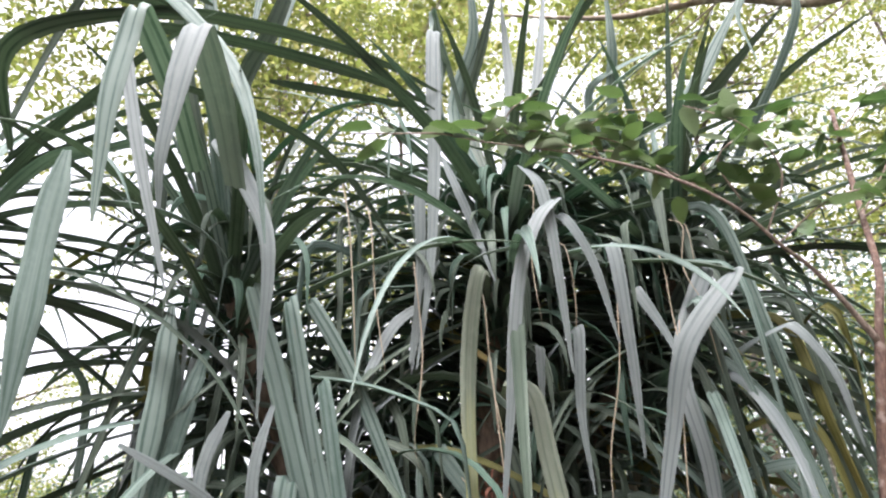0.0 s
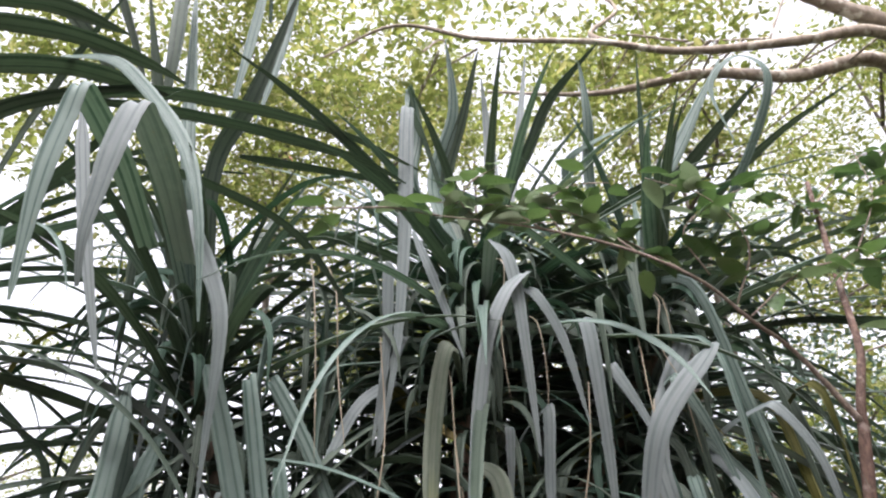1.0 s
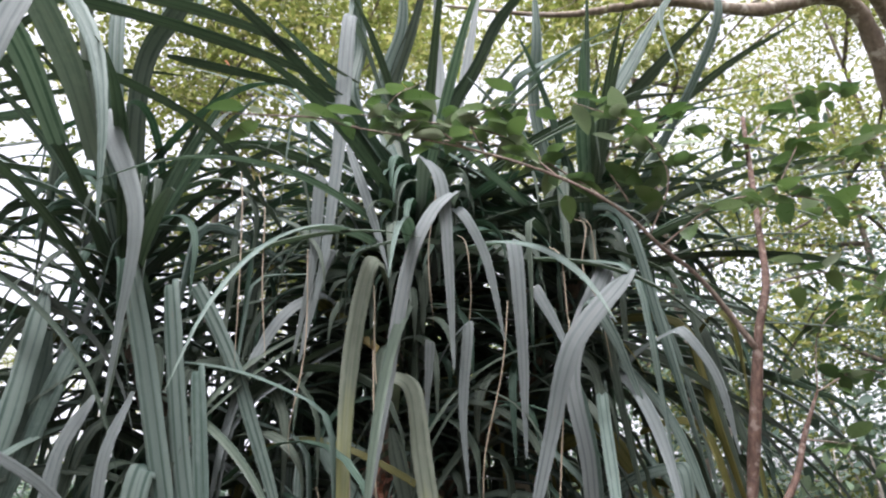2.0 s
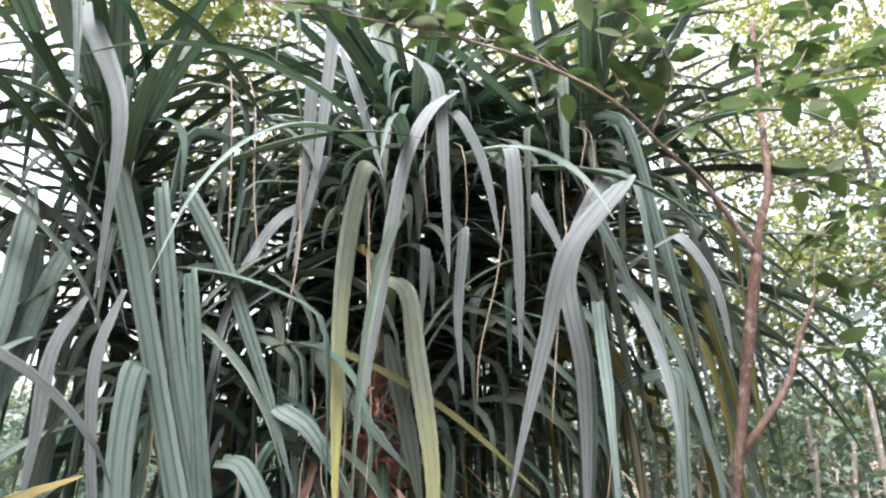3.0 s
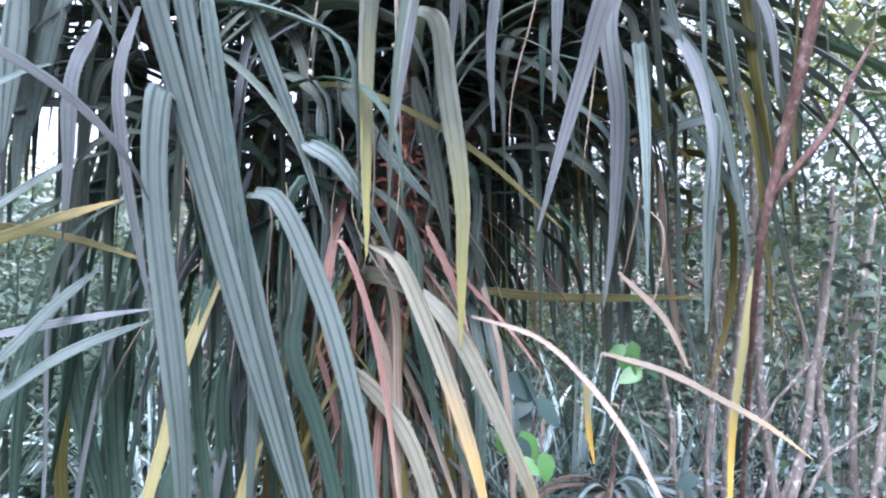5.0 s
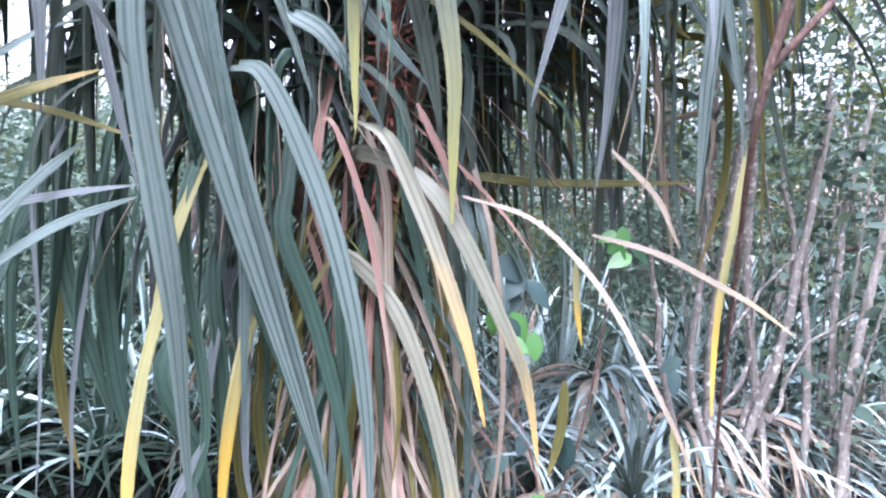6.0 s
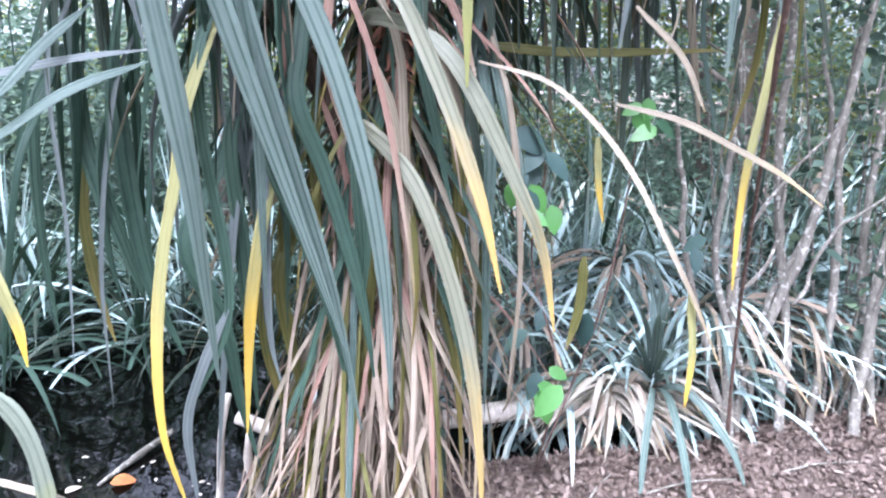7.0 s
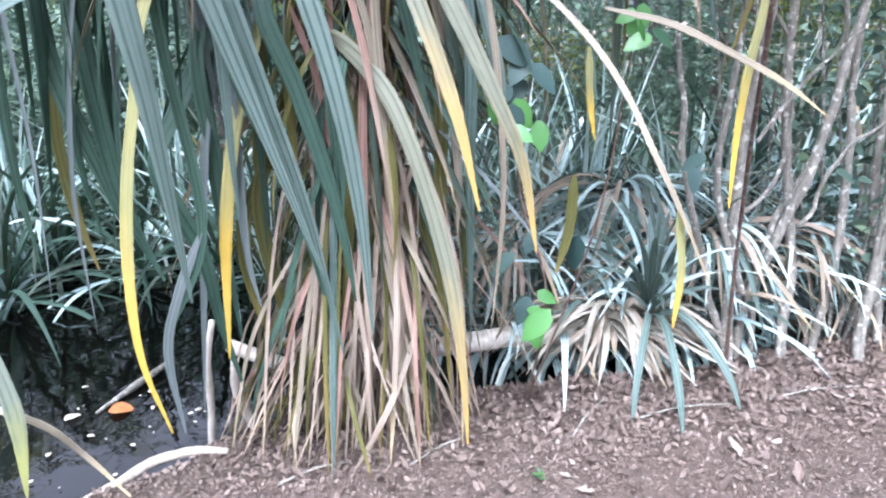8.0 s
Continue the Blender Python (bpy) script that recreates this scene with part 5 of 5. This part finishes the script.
# ---- woods behind and around ----
def tree(place, height, lean, crown, clumps, per, spread, size, seed, mat, label, radius=0.12, low=0.35):
    """A tapered trunk with limbs and a ragged crown of leaf clumps along the limbs."""
    rng = np.random.default_rng(seed)
    x, y = place
    z = ground_height(x, y)
    ob = thing("tree", (x, y, z), label, "tree", "trees round the pond")
    top = np.array((lean[0], lean[1], height))
    trunk = [(0, 0, -0.3), top * (0.4, 0.3, 0.35), top * (0.6, 0.7, 0.7), top]
    part("trunk", tube_mesh("trunk", trunk, (radius, radius * 0.8, radius * 0.5, radius * 0.2), M_TREE, sides=10, seed=seed), ob)
    line = spline(trunk, 40)
    spots = []
    for k in range(9):
        s = low + (0.98 - low) * k / 8
        p = line[int(s * 39)]
        az = k * 2.4 + rng.uniform(-0.4, 0.4)
        ln = crown * rng.uniform(0.6, 1.1) * (1.1 - 0.4 * s)
        end = p + np.array((math.cos(az) * ln, math.sin(az) * ln, ln * rng.uniform(0.0, 0.6)))
        mid = (p + end) / 2 + rng.normal(0, 0.12 * ln, 3)
        part("limb", tube_mesh("limb", [p, mid, end], (radius * 0.4, radius * 0.25, radius * 0.08), M_TREE, sides=6, seed=seed + k), ob)
        reach = spline([p, mid, end], 20)
        for j in range(clumps // 9):
            spots.append(reach[int(rng.integers(5, 20))] + rng.normal(0, 0.09 * crown, 3) * (1, 1, 0.6))
    v, f = leaf_cloud(rng, spots, per, spread, size)
    tagged(part("crown", mesh_from("crown", v, f, mat), ob), kind="stuff")


LBL = "slender tree with fine yellow-green foliage across the pond"
for k, (x, y, h, cr, n, lean) in enumerate(((3.2, 7.5, 8.0, 2.6, 150, (-0.6, -0.8)), (0.6, 9.5, 9.0, 3.0, 150, (0.2, -1.0)), (5.5, 6.0, 7.5, 2.6, 150, (-0.8, -0.6)),
                                            (-6.5, 8.0, 4.2, 2.2, 100, (0.5, -0.5)), (7.0, 10.0, 9.0, 3.2, 120, (-0.5, 0.0)), (3.6, 11.5, 9.0, 3.0, 110, (0, 0)), (-1.6, 5.8, 7.6, 2.4, 190, (0.3, -0.6)), (-0.3, 6.6, 7.5, 2.6, 170, (0, -0.3)), (2.6, 5.2, 6.0, 2.0, 80, (-0.3, -0.3)), (4.0, 4.8, 5.5, 1.9, 80, (0, 0)), (-5.6, 8.6, 3.6, 1.8, 120, (0.2, -0.2)), (-1.2, 12.5, 7.0, 3.0, 110, (0, 0)), (-5.5, 13.0, 4.5, 3.0, 110, (0, 0)))):
    tree((x, y), h, lean, cr, n, 86, (0.2, 0.2, 0.13), 0.057, 100 + k, M_CANOPY, LBL, 0.06, 0.62 if -3 < x < -1 else 0.2)
# trees added out of view so their crowns hold light off the plant
for k, (x, y, h, cr, n) in enumerate(((3.8, -3.2, 6.5, 3.0, 120), (-3.8, -3.6, 6.5, 3.0, 120), (0.3, -9.5, 7.0, 3.2, 120), (-4.6, 0.6, 6.5, 2.6, 90), (5.0, 1.0, 6.5, 2.6, 120))):
    tree((x, y), h, (0, 0), cr, n, 46, (0.28, 0.28, 0.2), 0.15, 140 + k, M_CANOPY, "unseen broad-crowned tree added round the camera to shade the plant")

over = thing("overhanging_tree", (3.6, 4.4, -0.1), "leaning tree with long bare grey-brown limbs overhead", "tree")


def over_limb(name, points, radii, seed):
    off = np.asarray(over.location)
    v, f = tube(points, radii, sides=10, rough=0.1, count=len(points) * 8, seed=seed)
    part(name, mesh_from(name, [q - off for q in v], f, M_BRANCH), over)


over_limb("trunk", [(3.6, 4.4, -0.3), (3.6, 3.9, 2.0), (3.5, 3.4, 4.0), (3.3, 3.0, 5.2), (2.9, 2.9, 6.5)], (0.12, 0.11, 0.1, 0.08, 0.05), 71)
over_limb("limb", [(3.5, 3.3, 4.6), (2.8, 2.8, 4.87), (2.23, 2.8, 4.83), (1.57, 2.8, 4.79), (1.12, 2.8, 4.89), (0.43, 2.8, 4.95), (-0.07, 2.8, 5.09), (-0.5, 2.85, 4.9)], (0.05, 0.038, 0.034, 0.026, 0.02, 0.015, 0.012, 0.006), 72)
over_limb("limb", [(3.55, 3.6, 4.4), (3.09, 3.2, 5.04), (2.45, 3.2, 4.94), (1.91, 3.2, 5.0), (1.2, 3.2, 4.86), (0.5, 3.3, 5.0)], (0.06, 0.055, 0.045, 0.035, 0.018, 0.008), 73)
over_limb("limb", [(3.2, 3.0, 5.0), (2.94, 2.9, 5.07), (2.6, 2.9, 5.29), (2.0, 2.9, 5.8)], (0.06, 0.05, 0.04, 0.02), 74)
over_limb("limb", [(1.3, 2.8, 4.84), (1.1, 2.85, 5.0), (1.35, 3.0, 5.4), (1.2, 3.1, 5.8)], (0.02, 0.015, 0.012, 0.006), 75)
orng = np.random.default_rng(31)
clumps = np.stack([orng.uniform(-3.4, 4.8, 70), orng.uniform(3.2, 6.8, 70), orng.uniform(4.9, 7.6, 70)], axis=1)
clumps = np.concatenate([clumps, np.stack([orng.uniform(-4.0, -1.0, 24), orng.uniform(3.4, 5.5, 24), orng.uniform(5.6, 8.2, 24)], axis=1)])
for k, c in enumerate([c for c in clumps if -0.4 < c[0] < 3.0 and c[2] < 6.4][:16]):
    start = np.array((c[0] + orng.uniform(-0.2, 0.6), 2.85, 4.92))
    over_limb("twig", [start, start * 0.5 + c * 0.5 + orng.normal(0, 0.15, 3), c], (0.008, 0.006, 0.003), 300 + k)
spots = np.repeat(clumps, 8, axis=0) + orng.normal(0, 0.27, (752, 3)) * (1, 1, 0.5)
v, f = leaf_cloud(orng, spots - np.asarray(over.location), 40, (0.15, 0.15, 0.09), 0.07)
tagged(part("crown", mesh_from("crown", v, f, M_CANOPY), over), kind="stuff")

bushes = thing("undergrowth", (0, 8, 0), "dense grey-green bushes along the far side of the pond", "bushes", kind="stuff")
brng = np.random.default_rng(33)
n = 5200
ang = brng.uniform(-1.3, 1.5, n)
rad = np.where(ang > 0.2, brng.uniform(4.4, 10.0, n), brng.uniform(5.4, 11.0, n))
hgt = brng.uniform(0.0, 1.0, n) ** 1.6 * np.where(ang > 0.25, 4.2, np.where(ang > -0.1, 3.4, 1.7))
spots = np.stack([np.sin(ang) * rad, np.cos(ang) * rad, hgt], axis=1)
far_ang, far_rad = brng.uniform(-1.3, 1.5, 2600), brng.uniform(9.0, 13.5, 2600)
far_spots = np.stack([np.sin(far_ang) * far_rad, np.cos(far_ang) * far_rad, brng.uniform(0.1, 1.0, 2600) * np.where(far_ang > 0.05, 5.5, 3.0)], axis=1)
v, f = leaf_cloud(brng, far_spots - (0, 8, 0), 22, (0.3, 0.3, 0.2), 0.125)
tagged(part("far_foliage", mesh_from("far_foliage", v, f, M_UNDER), bushes), kind="stuff")
pond_side = ang < -0.18
v, f = leaf_cloud(brng, spots[~pond_side] - (0, 8, 0), 36, (0.26, 0.26, 0.2), 0.054)
tagged(part("foliage", mesh_from("foliage", v, f, M_UNDER), bushes), kind="stuff")
# pond-side bushes take a darker leaf that carries their shade as colour
v, f = leaf_cloud(brng, spots[pond_side] - (0, 8, 0), 38, (0.22, 0.22, 0.16), 0.075)
tagged(part("foliage", mesh_from("foliage", v, f, M_DUSK), bushes), kind="stuff")

low_ang, low_rad = brng.uniform(-0.6, 1.3, 1700), brng.uniform(6.0, 12.0, 1700)
low_x, low_y = np.sin(low_ang) * low_rad, np.cos(low_ang) * low_rad
low_z = np.array([max(ground_height(x, y), -0.1) for x, y in zip(low_x, low_y)]) + brng.uniform(0.02, 0.3, 1700)
v, f = leaf_cloud(brng, np.stack([low_x, low_y - 8, low_z], axis=1), 18, (0.22, 0.22, 0.05), 0.1)
tagged(part("ground_cover", mesh_from("ground_cover", v, f, M_UNDER), bushes), kind="stuff")

hedge_ang, hedge_rad = brng.uniform(-1.2, 1.4, 1800), brng.uniform(13.5, 18.0, 1800)
hedge = np.stack([np.sin(hedge_ang) * hedge_rad, np.cos(hedge_ang) * hedge_rad - 8, 0.3 + 2.4 * brng.random(1800) ** 1.5], axis=1)
v, f = leaf_cloud(brng, hedge, 14, (0.5, 0.5, 0.3), 0.22)
tagged(part("far_foliage", mesh_from("far_foliage", v, f, M_UNDER), bushes), kind="stuff")

# ---- small things ----
def lying_leaf(name, label, category, place, length, width, color, turn, tilt=0.05):
    n = Nodes(name)
    pos = n.coords("Object")
    spots = n.noise(pos, 45.0, 4.0)
    mat = n.surface(n.mix(n.ramp(spots, 0.35, 0.7), tuple(c * 0.6 for c in color), color), 0.6, n.bump(spots, 0.3, 0.003), 0.4, 0.1)
    ob = new(name, leaf_mesh(name, length, width, mat, 0.15, 0.3))
    ob.matrix_world = pose(*place, math.degrees(tilt), 0, turn)
    return tagged(ob, label, category)


lying_leaf("fallen_leaf", "orange-brown fallen leaf floating on dark water", "leaf", (-1.08, 2.60, -0.118), 0.10, 0.085, (0.42, 0.16, 0.05), 20)
for x, y, ln, turn in ((-1.23, 2.54, 0.07, 60), (-1.08, 2.43, 0.03, 10), (-0.86, 2.36, 0.03, 140), (-0.98, 2.75, 0.035, 75), (-1.3, 2.8, 0.03, 30), (-1.16, 2.3, 0.035, 100), (-0.72, 2.6, 0.03, 50), (-0.83, 2.15, 0.035, 0)):
    lying_leaf("fallen_leaf", "small pale leaf floating on the pond", "leaf", (x, y, -0.12), ln, ln * 0.6, (0.55, 0.48, 0.38), turn)
# random pale flecks, part floating bits, part painted stand-ins for sky glints
for k in range(16):
    x, y = -1.25 + 0.62 * rng.random(), 2.05 + 0.75 * rng.random()
    if y > float(np.interp(x, BANK_X, BANK_Y)) + 0.15:
        ln = rng.uniform(0.01, 0.024)
        lying_leaf("fallen_leaf", "small pale leaf floating on the pond", "leaf", (x, y, -0.12), ln, ln * 0.6, (0.6, 0.55, 0.47), rng.uniform(0, 360))
lying_leaf("dead_leaf", "curled orange dead leaf caught among strap leaves", "leaf", (-0.43, 2.08, 3.55), 0.07, 0.04, (0.45, 0.16, 0.06), 70, 1.0)


def seedling(x, y):
    plant = thing("seedling", (x, y, ground_height(x, y)), "tiny green seedling in the leaf litter", "plant")
    for i in range(7):
        az = i * 2.4
        ob = part("leaf", BRIGHT[i % 3], plant)
        ob.matrix_local = Matrix.LocRotScale((0, 0, 0.012 + 0.004 * i), Euler((0, -0.5, az)), (0.22, 0.22, 0.22))
    part("stem", tube_mesh("stem", [(0, 0, -0.01), (0.002, 0, 0.02), (0, 0.002, 0.045)], (0.002, 0.0015, 0.001), M_SHRUB, sides=6), plant)


seedling(0.61, 1.98)
for k, (x0, y0, x1, y1) in enumerate(((1.0, 2.3, 1.35, 2.38), (0.2, 2.05, 0.42, 2.2), (1.5, 2.4, 1.9, 2.5), (-0.2, 1.95, 0.0, 2.08), (0.75, 2.2, 0.9, 2.42))):
    z0, z1 = ground_height(x0, y0) + 0.012, ground_height(x1, y1) + 0.014
    wood("twig", "thin dry twig lying on the leaf litter", "twig", [(x0, y0, z0), ((x0 + x1) / 2, (y0 + y1) / 2 + 0.02, (z0 + z1) / 2 + 0.004), (x1, y1, z1)], (0.004, 0.0035, 0.002), M_STEM, 80 + k)
